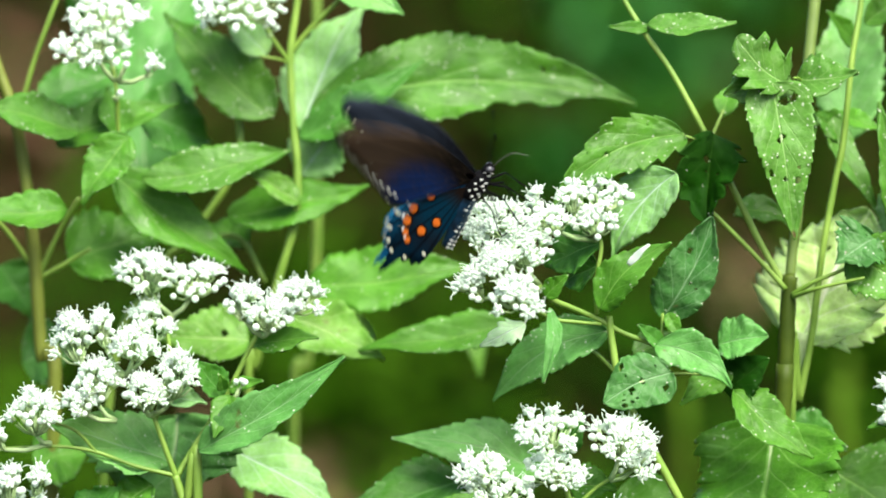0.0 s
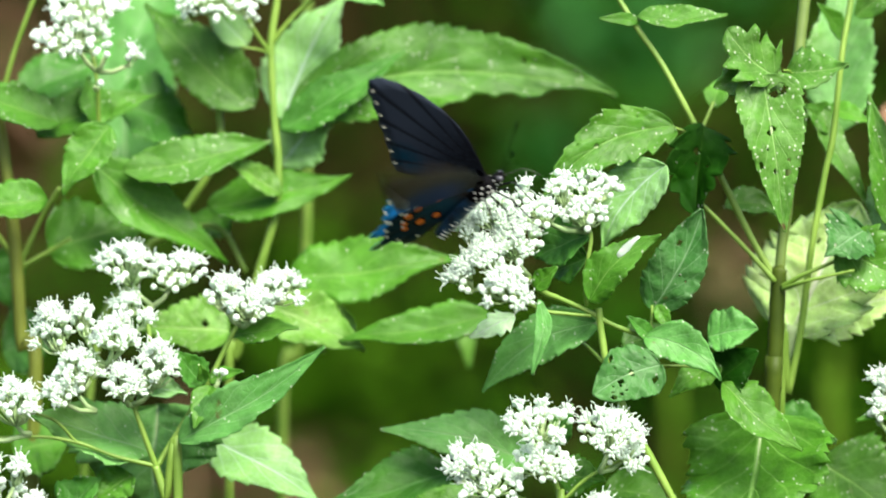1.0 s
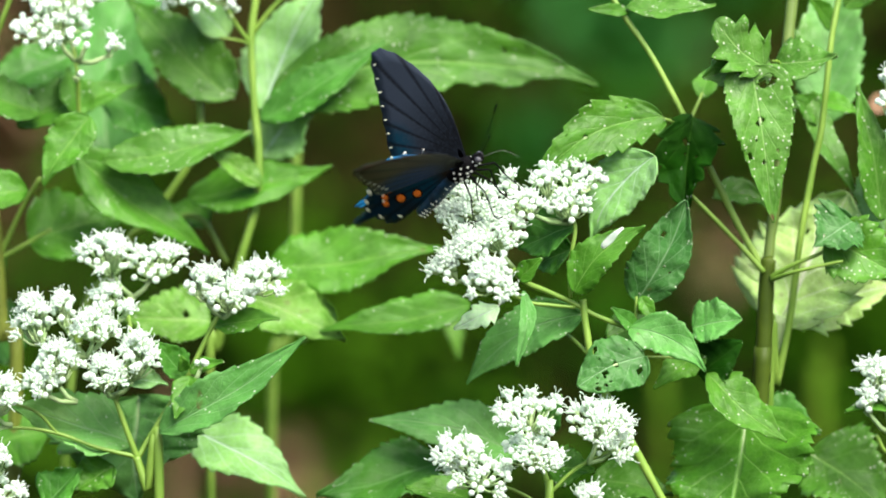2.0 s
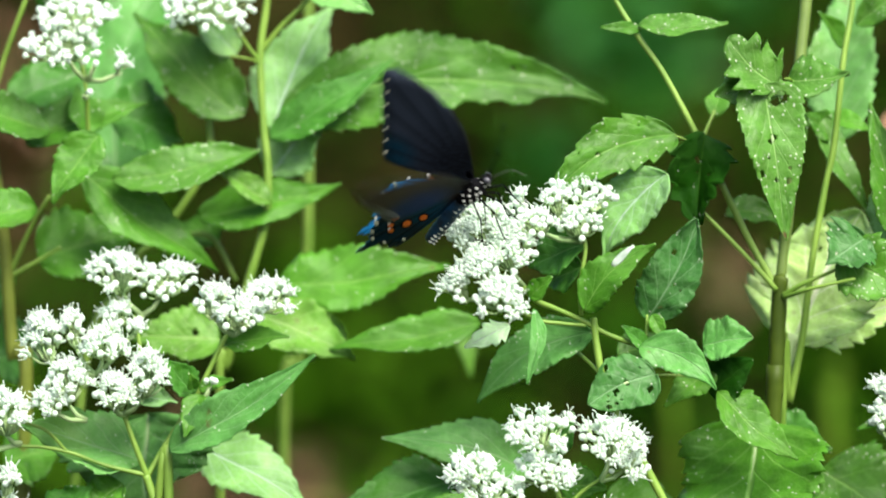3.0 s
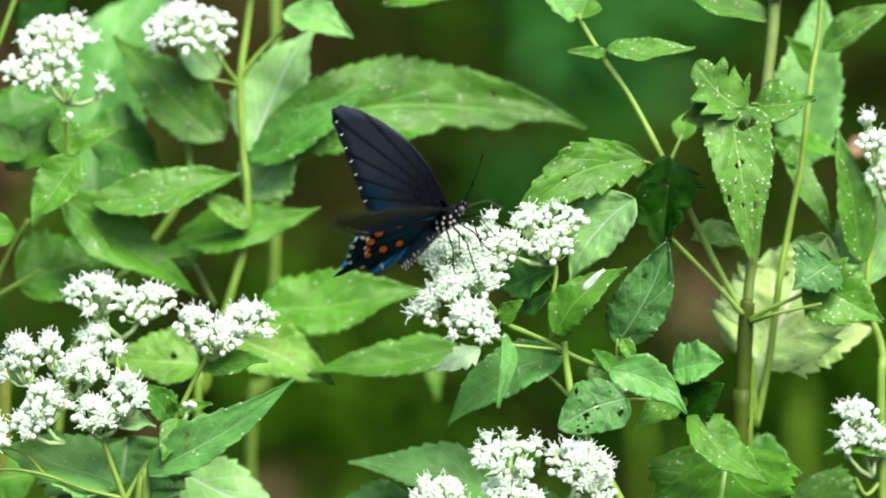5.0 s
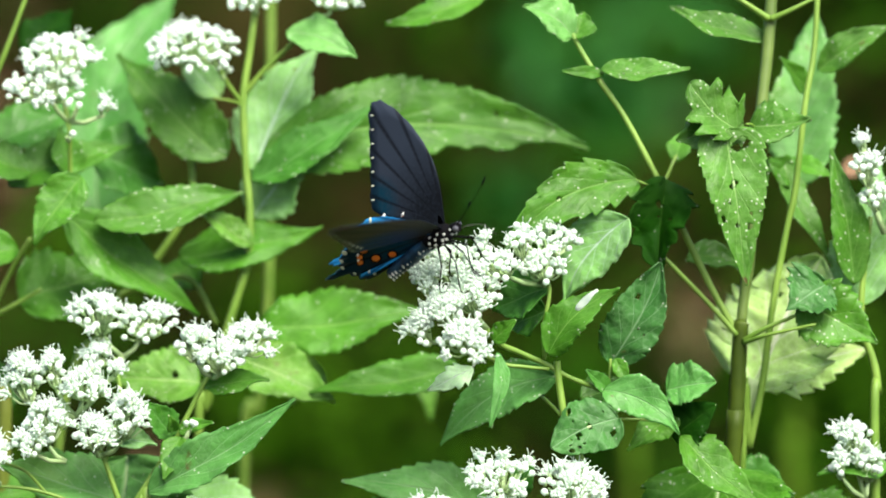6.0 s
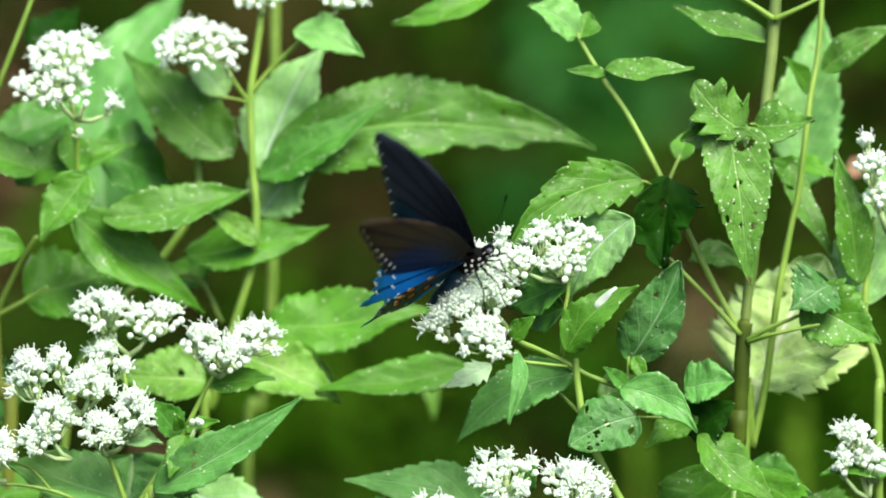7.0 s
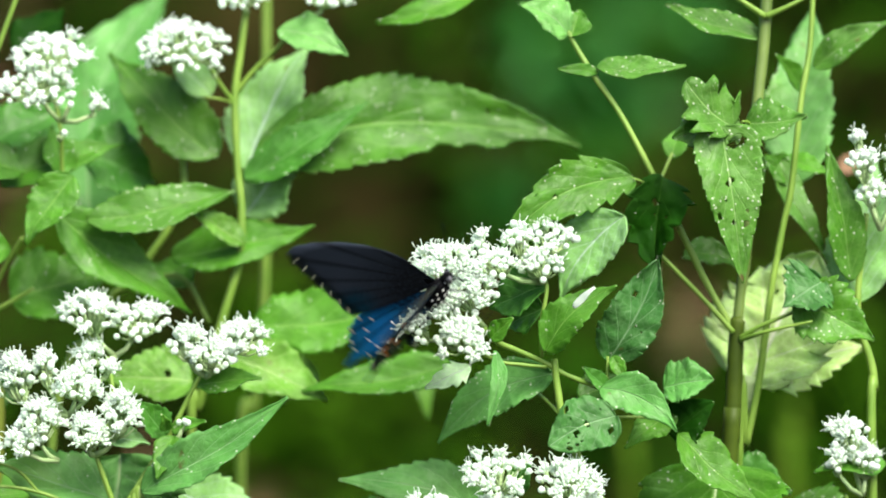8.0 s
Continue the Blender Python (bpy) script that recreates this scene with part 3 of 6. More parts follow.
leaf(R3, (0.1369, -0.0017, 1.0037), (0.1302, -0.0022, 1.0440), 0.0101, LEAF_DULL, roll=20, fold=20, teeth=9)
leaf(R3, (0.1392, 0.0037, 0.9965), (0.1450, 0.0155, 1.0396), 0.0185, LEAF_PALE, roll=15, teeth=10)
leaf(R3, (0.1468, -0.0083, 0.9504), (0.1258, -0.0144, 0.9498), 0.0067, LEAF, roll=40, teeth=7)

# ---- the plant whose spray the butterfly feeds on ----
C = plant("boneset_plant", (0.20, -0.02, 0), "flowering plant whose white spray bears the butterfly")
stem(C, [(0.20, -0.02, 0), (0.18, -0.02, 0.5), (0.1059, -0.0269, 0.8521), (0.0842, -0.0227, 0.9002), (0.0684, -0.0211, 0.9302), (0.0583, -0.0205, 0.9486), (0.0521, -0.0214, 0.9620), (0.0498, -0.0204, 0.9736), (0.0488, -0.0196, 0.9819)], 0.00158, 0.00101)
stem(C, [(0.0846, -0.0114, 0.9612), (0.0728, -0.0128, 0.9678), (0.0626, -0.0164, 0.9729), (0.0525, -0.0190, 0.9771), (0.0458, -0.0197, 0.9809), (0.0375, -0.0214, 0.9847), (0.0316, -0.0232, 0.9875), (0.0258, -0.0246, 0.9940)], 0.00072, 0.00086, name="branch")
stem(C, [(0.0465, -0.0198, 0.9796), (0.0391, -0.0218, 0.9804), (0.0316, -0.0236, 0.9819), (0.0192, -0.0270, 0.9892)], 0.00058, 0.00058, name="branch")
stem(C, [(0.0452, -0.0196, 0.9825), (0.0448, -0.0208, 0.9920), (0.0464, -0.0198, 1.0035), (0.0424, -0.0192, 1.0102)], 0.00065, 0.00058, name="branch")
stem(C, [(0.0501, -0.0210, 0.9662), (0.0461, -0.0127, 0.9694), (0.0413, -0.0024, 0.9725)], 0.00058, 0.00043, name="branch")
leaf(C, (0.0460, -0.0234, 0.9843), (0.0653, -0.0277, 1.0050), 0.0104, LEAF, roll=25, bow=-0.08, fold=18, teeth=10, label="green leaf with a white chewed patch")
leaf(C, (0.0539, -0.0323, 0.9983), (0.0594, -0.0358, 1.0044), 0.0012, PETAL, roll=20, fold=4, teeth=3, cut=0.05, label="white torn patch on a leaf")
leaf(C, (0.0647, -0.0137, 0.9809), (0.0787, -0.0171, 1.0108), 0.0145, LEAF_SLATE, roll=15, bow=0.06, fold=14, teeth=10, cut=0.14, shape=(0.55, 0.75), holes=4, label="blue-green leaf with bite holes")
stem(C, [(0.0651, -0.0155, 0.9714), (0.0646, -0.0151, 0.9764), (0.0648, -0.0136, 0.9821)], 0.00043, 0.00043, name="petiole")
leaf(C, (0.0662, -0.0156, 0.9823), (0.0701, -0.0182, 0.9750), 0.0036, LEAF, roll=5, teeth=5)
leaf(C, (0.0643, -0.0164, 0.9729), (0.0578, -0.0199, 0.9794), 0.0040, LEAF_DEEP, roll=25, teeth=5)
leaf(C, (0.0465, -0.0158, 1.0032), (0.0294, -0.0084, 0.9962), 0.0134, LEAF_DEEP, roll=35, teeth=8)
leaf(C, (0.0460, -0.0124, 0.9962), (0.0345, -0.0048, 0.9905), 0.0101, LEAF_DEEP, roll=35, teeth=8)
leaf(C, (0.0487, -0.0140, 0.9771), (0.0137, -0.0078, 0.9561), 0.0131, LEAF_BLUE, roll=25, bow=0.10, fold=12, teeth=12, label="long blue-green leaf hanging below the spray")
leaf(C, (0.0313, -0.0314, 0.9854), (0.0278, -0.0412, 0.9653), 0.0040, LEAF_BLUE, roll=5, bow=-0.10, twist=60, fold=20, teeth=8)
leaf(C, (0.0240, -0.0238, 0.9800), (0.0112, -0.0282, 0.9742), 0.0062, LEAF_WHITE, roll=20, teeth=4, cut=0.6, fold=4, label="pale ragged leaf under the spray")
leaf(C, (0.0299, -0.0271, 0.9884), (0.0359, -0.0306, 0.9949), 0.0047, LEAF, roll=25, teeth=5)
leaf(C, (0.0668, -0.0251, 0.9657), (0.0476, -0.0334, 0.9585), 0.0150, LEAF_SLATE, roll=15, bow=0.05, fold=8, teeth=9, cut=0.08, holes=12, shape=(0.5, 0.6), label="blue-green leaf riddled with small holes")
stem(C, [(0.0812, -0.0112, 0.9636), (0.0744, -0.0131, 0.9641), (0.0670, -0.0151, 0.9643)], 0.00043, 0.00043, name="petiole")
leaf(C, (0.0625, -0.0184, 0.9731), (0.0843, -0.0274, 0.9624), 0.0112, LEAF_BLUE, roll=12, bow=-0.12, fold=14, teeth=7)
leaf(C, (0.0562, -0.0086, 0.9698), (0.0732, -0.0043, 0.9736), 0.0084, LEAF_DULL, roll=30, teeth=8)
leaf(C, (0.0847, -0.0090, 0.9657), (0.0702, -0.0178, 0.9563), 0.0084, LEAF_DULL, roll=20, teeth=7, holes=1)
leaf(C, (0.0816, -0.0104, 0.9726), (0.0952, -0.0161, 0.9762), 0.0111, LEAF_BLUE, roll=30, fold=20, teeth=8, shape=(0.5, 0.7))
leaf(C, (0.0837, -0.0096, 0.9583), (0.0953, -0.0147, 0.9690), 0.0108, LEAF_DARK, roll=25, teeth=8, shape=(0.5, 0.7))
leaf(C, (0.0858, -0.0136, 0.9591), (0.1088, -0.0251, 0.9418), 0.0121, LEAF_DULL, roll=30, bow=0.06, fold=18, teeth=8, cut=0.2, label="bright green folded leaf with pale midrib")
leaf(C, (0.0865, -0.0077, 0.9571), (0.0912, -0.0114, 0.9609), 0.0050, LEAF, roll=25, teeth=5)
leaf(C, (0.0991, -0.0004, 0.9491), (0.0919, -0.0218, 0.9110), 0.0373, LEAF, roll=30, fold=5, teeth=14, cut=0.14, shape=(0.40, 0.50), droop=0.06, label="broad green leaf with coarse teeth")
leaf(C, (0.1008, 0.0053, 0.9454), (0.1208, 0.0009, 0.9408), 0.0118, LEAF_DEEP, roll=30, teeth=8)

# ---- the low flowering plant in front ----
B = plant("boneset_plant", (0.037, -0.03, 0), "low flowering plant with white sprays in bud and bloom")
stem(B, [(0.037, -0.03, 0), (0.037, -0.03, 0.5), (0.0373, -0.0373, 0.8942), (0.0376, -0.0353, 0.9172), (0.0373, -0.0344, 0.9270), (0.0356, -0.0339, 0.9336)], 0.00158, 0.00086)
stem(B, [(0.0376, -0.0345, 0.9262), (0.0455, -0.0339, 0.9336), (0.0554, -0.0334, 0.9388)], 0.00065, 0.00043, name="branch")
stem(B, [(0.0376, -0.0349, 0.9213), (0.0274, -0.0344, 0.9270), (0.0158, -0.0341, 0.9303)], 0.00065, 0.00043, name="branch")
leaf(B, (0.0359, -0.0211, 0.9419), (0.0408, -0.0241, 0.9537), 0.0060, LEAF_DEEP, roll=15, teeth=6)
leaf(B, (0.0376, -0.0200, 0.9317), (0.0509, -0.0220, 0.9320), 0.0101, LEAF, roll=30, teeth=7)
leaf(B, (0.0298, 0.0041, 0.9319), (-0.0141, -0.0047, 0.9459), 0.0135, LEAF_MIST, roll=30, bow=0.06, fold=12, teeth=13, label="green leaf pointing away below the sprays")
leaf(B, (0.0061, 0.0099, 0.9294), (-0.0311, 0.0013, 0.9221), 0.0141, LEAF_DEEP, roll=40, bow=-0.06, teeth=12)
leaf(B, (0.0518, 0.0055, 0.9249), (0.0752, -0.0007, 0.9223), 0.0134, LEAF_DULL, roll=40, teeth=9)
leaf(B, (0.1168, 0.0142, 0.9323), (0.1414, 0.0028, 0.9167), 0.0235, LEAF_DULL, roll=30, teeth=12)
leaf(B, (0.0144, -0.0168, 0.9220), (-0.0040, -0.0224, 0.9270), 0.0084, LEAF, roll=40, teeth=8)

# ---- left: the low flowering plant ----
LB = plant("boneset_plant", (-0.08, -0.01, 0), "branching plant with several white flower sprays")
stem(LB, [(-0.08, -0.01, 0), (-0.08, -0.01, 0.5), (-0.0725, -0.0160, 0.9076), (-0.0762, -0.0146, 0.9243), (-0.0792, -0.0138, 0.9339)], 0.00173, 0.00130)
stem(LB, [(-0.0789, -0.0138, 0.9334), (-0.0817, -0.0141, 0.9410), (-0.0850, -0.0143, 0.9503), (-0.0866, -0.0140, 0.9545)], 0.00094, 0.00065, name="branch")
stem(LB, [(-0.0789, -0.0138, 0.9334), (-0.0726, -0.0109, 0.9440), (-0.0643, -0.0077, 0.9571), (-0.0576, -0.0066, 0.9705), (-0.0540, -0.0060, 0.9771)], 0.00094, 0.00065, name="branch")
stem(LB, [(-0.0792, -0.0138, 0.9339), (-0.0908, -0.0155, 0.9370), (-0.1023, -0.0171, 0.9414), (-0.1139, -0.0190, 0.9433), (-0.1336, -0.0210, 0.9428)], 0.00072, 0.00043, name="branch")
stem(LB, [(-0.0858, -0.0142, 0.9520), (-0.0923, -0.0155, 0.9597), (-0.0973, -0.0150, 0.9663)], 0.00058, 0.00043, name="branch")
stem(LB, [(-0.1023, -0.0171, 0.9414), (-0.1089, -0.0185, 0.9483), (-0.1204, -0.0202, 0.9519)], 0.00050, 0.00043, name="branch")
stem(LB, [(-0.0851, -0.0124, 0.9501), (-0.0813, -0.0029, 0.9667), (-0.0831, 0.0003, 0.9799)], 0.00072, 0.00058, name="branch")
leaf(LB, (-0.0722, -0.0191, 0.9420), (-0.0301, -0.0286, 0.9712), 0.0114, LEAF_BLUE, roll=20, bow=0.05, fold=24, teeth=10, label="dark green folded leaf, long and pointed")
leaf(LB, (-0.0794, 0.0096, 0.9491), (-0.0816, -0.0009, 0.9198), 0.0403, LEAF_MIST, roll=35, fold=14, teeth=9, shape=(0.5, 0.7), label="broad blue-green leaf below the sprays")
leaf(LB, (-0.0813, -0.0055, 0.9366), (-0.1161, -0.0104, 0.9498), 0.0151, LEAF_MIST, roll=40, teeth=9)
leaf(LB, (-0.0627, -0.0157, 0.9580), (-0.0673, -0.0247, 0.9471), 0.0067, LEAF, roll=15, teeth=6)
leaf(LB, (-0.0655, -0.0117, 0.9576), (-0.0729, -0.0168, 0.9685), 0.0077, LEAF_DEEP, roll=30, teeth=6)
leaf(LB, (-0.0633, -0.0116, 0.9592), (-0.0539, -0.0173, 0.9629), 0.0037, LEAF, roll=30, teeth=5)
leaf(LB, (-0.0648, -0.0155, 0.9597), (-0.0655, -0.0192, 0.9643), 0.0027, LEAF, roll=20, teeth=4)
leaf(LB, (-0.0842, -0.0118, 0.9567), (-0.0699, -0.0178, 0.9569), 0.0060, LEAF_PALE, roll=50, teeth=6)
leaf(LB, (-0.0561, -0.0025, 0.9714), (-0.0375, -0.0082, 0.9753), 0.0067, LEAF, roll=40, teeth=8)
leaf(LB, (-0.0589, 0.0275, 0.9696), (-0.0858, 0.0237, 0.9720), 0.0148, LEAF_YOUNG, roll=30, fold=16, teeth=9, shape=(0.5, 0.85), holes=1)
leaf(LB, (-0.0471, 0.0321, 0.9767), (-0.0178, 0.0231, 0.9659), 0.0155, LEAF_YOUNG, roll=30, fold=14, teeth=9)
leaf(LB, (-0.0862, -0.0081, 0.9301), (-0.0977, -0.0126, 0.9240), 0.0101, LEAF, roll=40, teeth=6)
leaf(LB, (-0.1062, -0.0111, 0.9187), (-0.0961, -0.0120, 0.9307), 0.0101, LEAF_DEEP, roll=40, teeth=6)

# ---- left: taller stems behind ----
L2 = plant("boneset_plant", (-0.05, 0.06, 0), "tall plant with opposite long toothed leaves and white sprays")
stem(L2, [(-0.05, 0.06, 0), (-0.055, 0.06, 0.5), (-0.0597, 0.0432, 0.9194), (-0.0569, 0.0419, 0.9618), (-0.0504, 0.0390, 0.9864), (-0.0451, 0.0386, 1.0055), (-0.0444, 0.0400, 1.0209), (-0.0456, 0.0411, 1.0338), (-0.0465, 0.0429, 1.0552), (-0.0448, 0.0441, 1.0690), (-0.0431, 0.0453, 1.0827), (-0.0420, 0.0466, 1.0981)], 0.0016, 0.00101)
leaf(L2, (-0.0540, 0.0510, 1.0552), (-0.0670, 0.0561, 1.0681), 0.0094, LEAF_PALE, roll=20, teeth=7)
stem(L2, [(-0.0465, 0.0430, 1.0561), (-0.0403, 0.0417, 1.0639), (-0.0316, 0.0404, 1.0725), (-0.0247, 0.0392, 1.0812)], 0.00086, 0.00058, name="branch")
stem(L2, [(-0.0465, 0.0428, 1.0532), (-0.0506, 0.0412, 1.0588), (-0.0548, 0.0398, 1.0657), (-0.0591, 0.0403, 1.0708)], 0.00072, 0.00050, name="branch")
stem(L2, [(-0.0465, 0.0428, 1.0532), (-0.0505, 0.0389, 1.0547), (-0.0553, 0.0369, 1.0555)], 0.00043, 0.00036, name="branch")
leaf(L2, (-0.0432, 0.0470, 1.0322), (-0.0250, 0.0585, 1.0726), 0.0205, LEAF_PALE, roll=12, bow=-0.03, fold=14, teeth=12, label="pale green upright leaf")
leaf(L2, (-0.0408, 0.0454, 1.0370), (0.0596, 0.0498, 1.0414), 0.0245, LEAF_DULL, roll=20, bow=-0.09, fold=14, teeth=20, cut=0.11, shape=(0.55, 0.75), droop=0.05, gaps=((0.58, 1.1, 0.15), (0.66, 1.1, 0.15), (0.50, 1.12, 0.10), (0.74, 1.12, 0.12), (0.84, 0.95, 0.18), (0.90, 0.85, 0.18), (0.72, -0.5, 0.012)), label="very long green leaf with toothed edge, partly eaten")
leaf(L2, (-0.0438, 0.0408, 1.0304), (-0.0072, 0.0390, 1.0561), 0.0111, LEAF_DEEP, roll=30, bow=0.06, fold=16, teeth=11)
leaf(L2, (-0.0436, 0.0478, 1.0186), (-0.0263, 0.0458, 1.0420), 0.0161, LEAF_PALE, roll=25, fold=14, teeth=9)
leaf(L2, (-0.0657, 0.0447, 1.0060), (-0.0231, 0.0397, 1.0178), 0.0131, LEAF, roll=30, bow=0.05, fold=16, teeth=11)
leaf(L2, (-0.0437, 0.0370, 1.0104), (-0.0593, 0.0320, 1.0222), 0.0067, LEAF_YOUNG, roll=30, teeth=7)
leaf(L2, (-0.0463, 0.0345, 1.0275), (-0.0903, 0.0239, 1.0207), 0.0122, LEAF_DULL, roll=28, bow=-0.06, fold=14, teeth=12, shape=(1.2, 0.55), label="green leaf with drops along its edge")
leaf(L2, (-0.0519, 0.0473, 1.0367), (-0.0849, 0.0603, 1.0701), 0.0188, LEAF_DULL, roll=20, bow=-0.06, fold=16, teeth=12)
leaf(L2, (-0.0413, 0.0429, 0.9852), (0.0100, 0.0376, 0.9941), 0.0168, LEAF, roll=30, bow=0.06, fold=16, teeth=13, label="green leaf below the butterfly")
leaf(L2, (0.0199, 0.0279, 0.9745), (-0.0253, 0.0215, 0.9705), 0.0101, LEAF, roll=35, bow=-0.06, teeth=11)
leaf(L2, (-0.0332, 0.0367, 1.0761), (-0.0123, 0.0301, 1.0695), 0.0101, LEAF_MIST, roll=30, bow=-0.06, teeth=7)
leaf(L2, (0.0269, 0.0478, 1.0878), (-0.0034, 0.0410, 1.0794), 0.0084, LEAF, roll=35, bow=-0.08, teeth=9)
leaf(L2, (-0.0252, 0.0580, 0.9741), (-0.0321, 0.0568, 0.9602), 0.0134, LEAF_YOUNG, roll=30, teeth=8)

L4 = plant("boneset_plant", (-0.12, 0.06, 0), "plant with a white bud spray above drooping leaves")
stem(L4, [(-0.12, 0.06, 0), (-0.11, 0.06, 0.5), (-0.1055, 0.0529, 0.9149), (-0.0878, 0.0549, 0.9849), (-0.0789, 0.0520, 0.9974), (-0.0667, 0.0515, 1.0149), (-0.0625, 0.0524, 1.0253), (-0.0633, 0.0557, 1.0407), (-0.0641, 0.0566, 1.0511)], 0.00158, 0.00086)
stem(L4, [(-0.0789, 0.0520, 0.9974), (-0.0632, 0.0501, 0.9993), (-0.0545, 0.0489, 0.9855)], 0.00086, 0.00072, name="branch")
stem(L4, [(-0.0921, 0.0408, 1.0070), (-0.0958, 0.0320, 1.0215), (-0.0980, 0.0269, 1.0321), (-0.0982, 0.0239, 1.0442), (-0.0994, 0.0246, 1.0527)], 0.00086, 0.00058, name="branch")
leaf(L4, (-0.0945, 0.0209, 1.0322), (-0.1086, 0.0112, 1.0135), 0.0118, LEAF, roll=20, fold=14, teeth=9, label="drooping green leaf under the bud spray")
leaf(L4, (-0.1001, 0.0319, 1.0205), (-0.0578, 0.0354, 0.9916), 0.0142, LEAF, roll=28, bow=0.06, fold=16, teeth=12, cut=0.1)
leaf(L4, (-0.0982, 0.0309, 1.0319), (-0.1021, 0.0382, 1.0469), 0.0084, LEAF, roll=20, teeth=6)
leaf(L4, (-0.1172, 0.0327, 1.0293), (-0.0811, 0.0438, 1.0424), 0.0111, LEAF, roll=35, teeth=9)
leaf(L4, (-0.1101, 0.0289, 1.0320), (-0.1403, 0.0237, 1.0415), 0.0111, LEAF, roll=35, bow=0.05, teeth=9)
leaf(L4, (-0.1239, 0.0536, 1.0391), (-0.0982, 0.0646, 1.0510), 0.0151, LEAF_DEEP, roll=30, teeth=8)
leaf(L4, (-0.0951, 0.0534, 1.0374), (-0.0706, 0.0627, 1.0281), 0.0185, LEAF_DEEP, roll=30, teeth=8)
leaf(L4, (-0.1135, 0.0229, 1.0098), (-0.1414, 0.0151, 1.0125), 0.0104, LEAF, roll=30, bow=-0.08, teeth=9)
leaf(L4, (-0.1145, 0.0395, 0.9929), (-0.0850, 0.0484, 1.0022), 0.0188, LEAF, roll=30, teeth=9, shape=(0.5, 0.7))
leaf(L4, (-0.0926, 0.0854, 1.0124), (-0.0702, 0.1082, 1.0897), 0.0286, LEAF_BLUE, roll=14, bow=-0.12, fold=14, teeth=10, shape=(0.5, 0.8))
leaf(L4, (-0.0598, 0.0520, 0.9974), (-0.0723, 0.0605, 1.0037), 0.0101, LEAF, roll=30, teeth=6)
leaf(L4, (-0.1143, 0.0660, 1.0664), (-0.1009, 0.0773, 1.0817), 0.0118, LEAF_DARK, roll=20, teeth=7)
leaf(L4, (-0.1370, 0.0593, 0.9898), (-0.1265, 0.0580, 0.9741), 0.0151, LEAF_DEEP, roll=30, teeth=7)
leaf(L4, (-0.1300, 0.0568, 0.9602), (-0.1125, 0.0571, 0.9637), 0.0168, LEAF_DEEP, roll=30, teeth=7)
leaf(L4, (-0.0654, 0.0148, 0.9391), (-0.0294, 0.0033, 0.9218), 0.0155, LEAF_PALE, roll=30, fold=14, teeth=10)
leaf(L4, (-0.1249, 0.0342, 0.9314), (-0.1076, 0.0347, 0.9366), 0.0202, LEAF, roll=30, teeth=8)

L3 = plant("weed_stem", (-0.15, 0.08, 0), "bare brownish green stem with side shoots", category="weed")
stem(L3, [(-0.15, 0.08, 0), (-0.15, 0.06, 0.5), (-0.1200, 0.0373, 0.9202), (-0.1228, 0.0372, 0.9658), (-0.1249, 0.0362, 1.0005), (-0.1292, 0.0370, 1.0332), (-0.1347, 0.0385, 1.0503), (-0.1399, 0.0398, 1.0657)], 0.0024, 0.0016, STEM_BROWN)
stem(L3, [(-0.1239, 0.0371, 0.9875), (-0.1160, 0.0354, 0.9919), (-0.1072, 0.0339, 0.9972)], 0.00072, 0.00058, name="branch")
stem(L3, [(-0.1239, 0.0371, 0.9875), (-0.1158, 0.0345, 1.0041), (-0.1104, 0.0312, 1.0129)], 0.00086, 0.00058, name="branch")
stem(L3, [(-0.1256, 0.0374, 0.9917), (-0.1313, 0.0342, 1.0007), (-0.1378, 0.0309, 1.0095)], 0.00086, 0.00058, name="branch")
stem(L3, [(-0.1295, 0.0372, 1.0349), (-0.1241, 0.0348, 1.0539), (-0.1169, 0.0324, 1.0728), (-0.1099, 0.0320, 1.0916)], 0.00086, 0.00072, name="branch")
L5 = plant("weed_stem", (-0.04, 0.16, 0), "straight pale green stem behind the sprays", category="weed")
stem(L5, [(-0.04, 0.16, 0), (-0.042, 0.16, 0.5), (-0.0488, 0.1424, 0.9059), (-0.0440, 0.1413, 0.9510), (-0.0411, 0.1395, 0.9881), (-0.0408, 0.1433, 1.0320), (-0.0411, 0.1488, 1.0960)], 0.00173, 0.00130)

# ---- the white sprays ----
cluster(R3, (0.1451, -0.0024, 1.0189), [((0.1382, -0.0021, 1.0452), 0.0013, 0.0014, 10), ((0.1389, -0.0047, 1.0385), 0.0034, 0.0025, 20), ((0.1424, -0.0035, 1.0296), 0.0034, 0.0019, 18), ((0.1503, 0.0015, 1.0406), 0.0042, 0.0057, 22)], 31, 0.25)
cluster(R3, (0.1399, -0.0112, 0.9407), [((0.1360, -0.0116, 0.9586), 0.0045, 0.0019, 24), ((0.1320, -0.0143, 0.9505), 0.0017, 0.0022, 12), ((0.1406, -0.0123, 0.9511), 0.0034, 0.0037, 20)], 32, 0.5)
cluster(C, (0.0283, -0.0228, 0.9913), [((0.0167, -0.0272, 1.0104), 0.0067, 0.0023, 32), ((0.0102, -0.0296, 1.0058), 0.0032, 0.0032, 20), ((0.0244, -0.0319, 1.0027), 0.0063, 0.0039, 38), ((0.0153, -0.0363, 0.9985), 0.0046, 0.0030, 30), ((0.0089, -0.0368, 0.9924), 0.0029, 0.0034, 20), ((0.0214, -0.0430, 0.9900), 0.0064, 0.0035, 34)], 11, 0.74, "dense spray of open white florets")
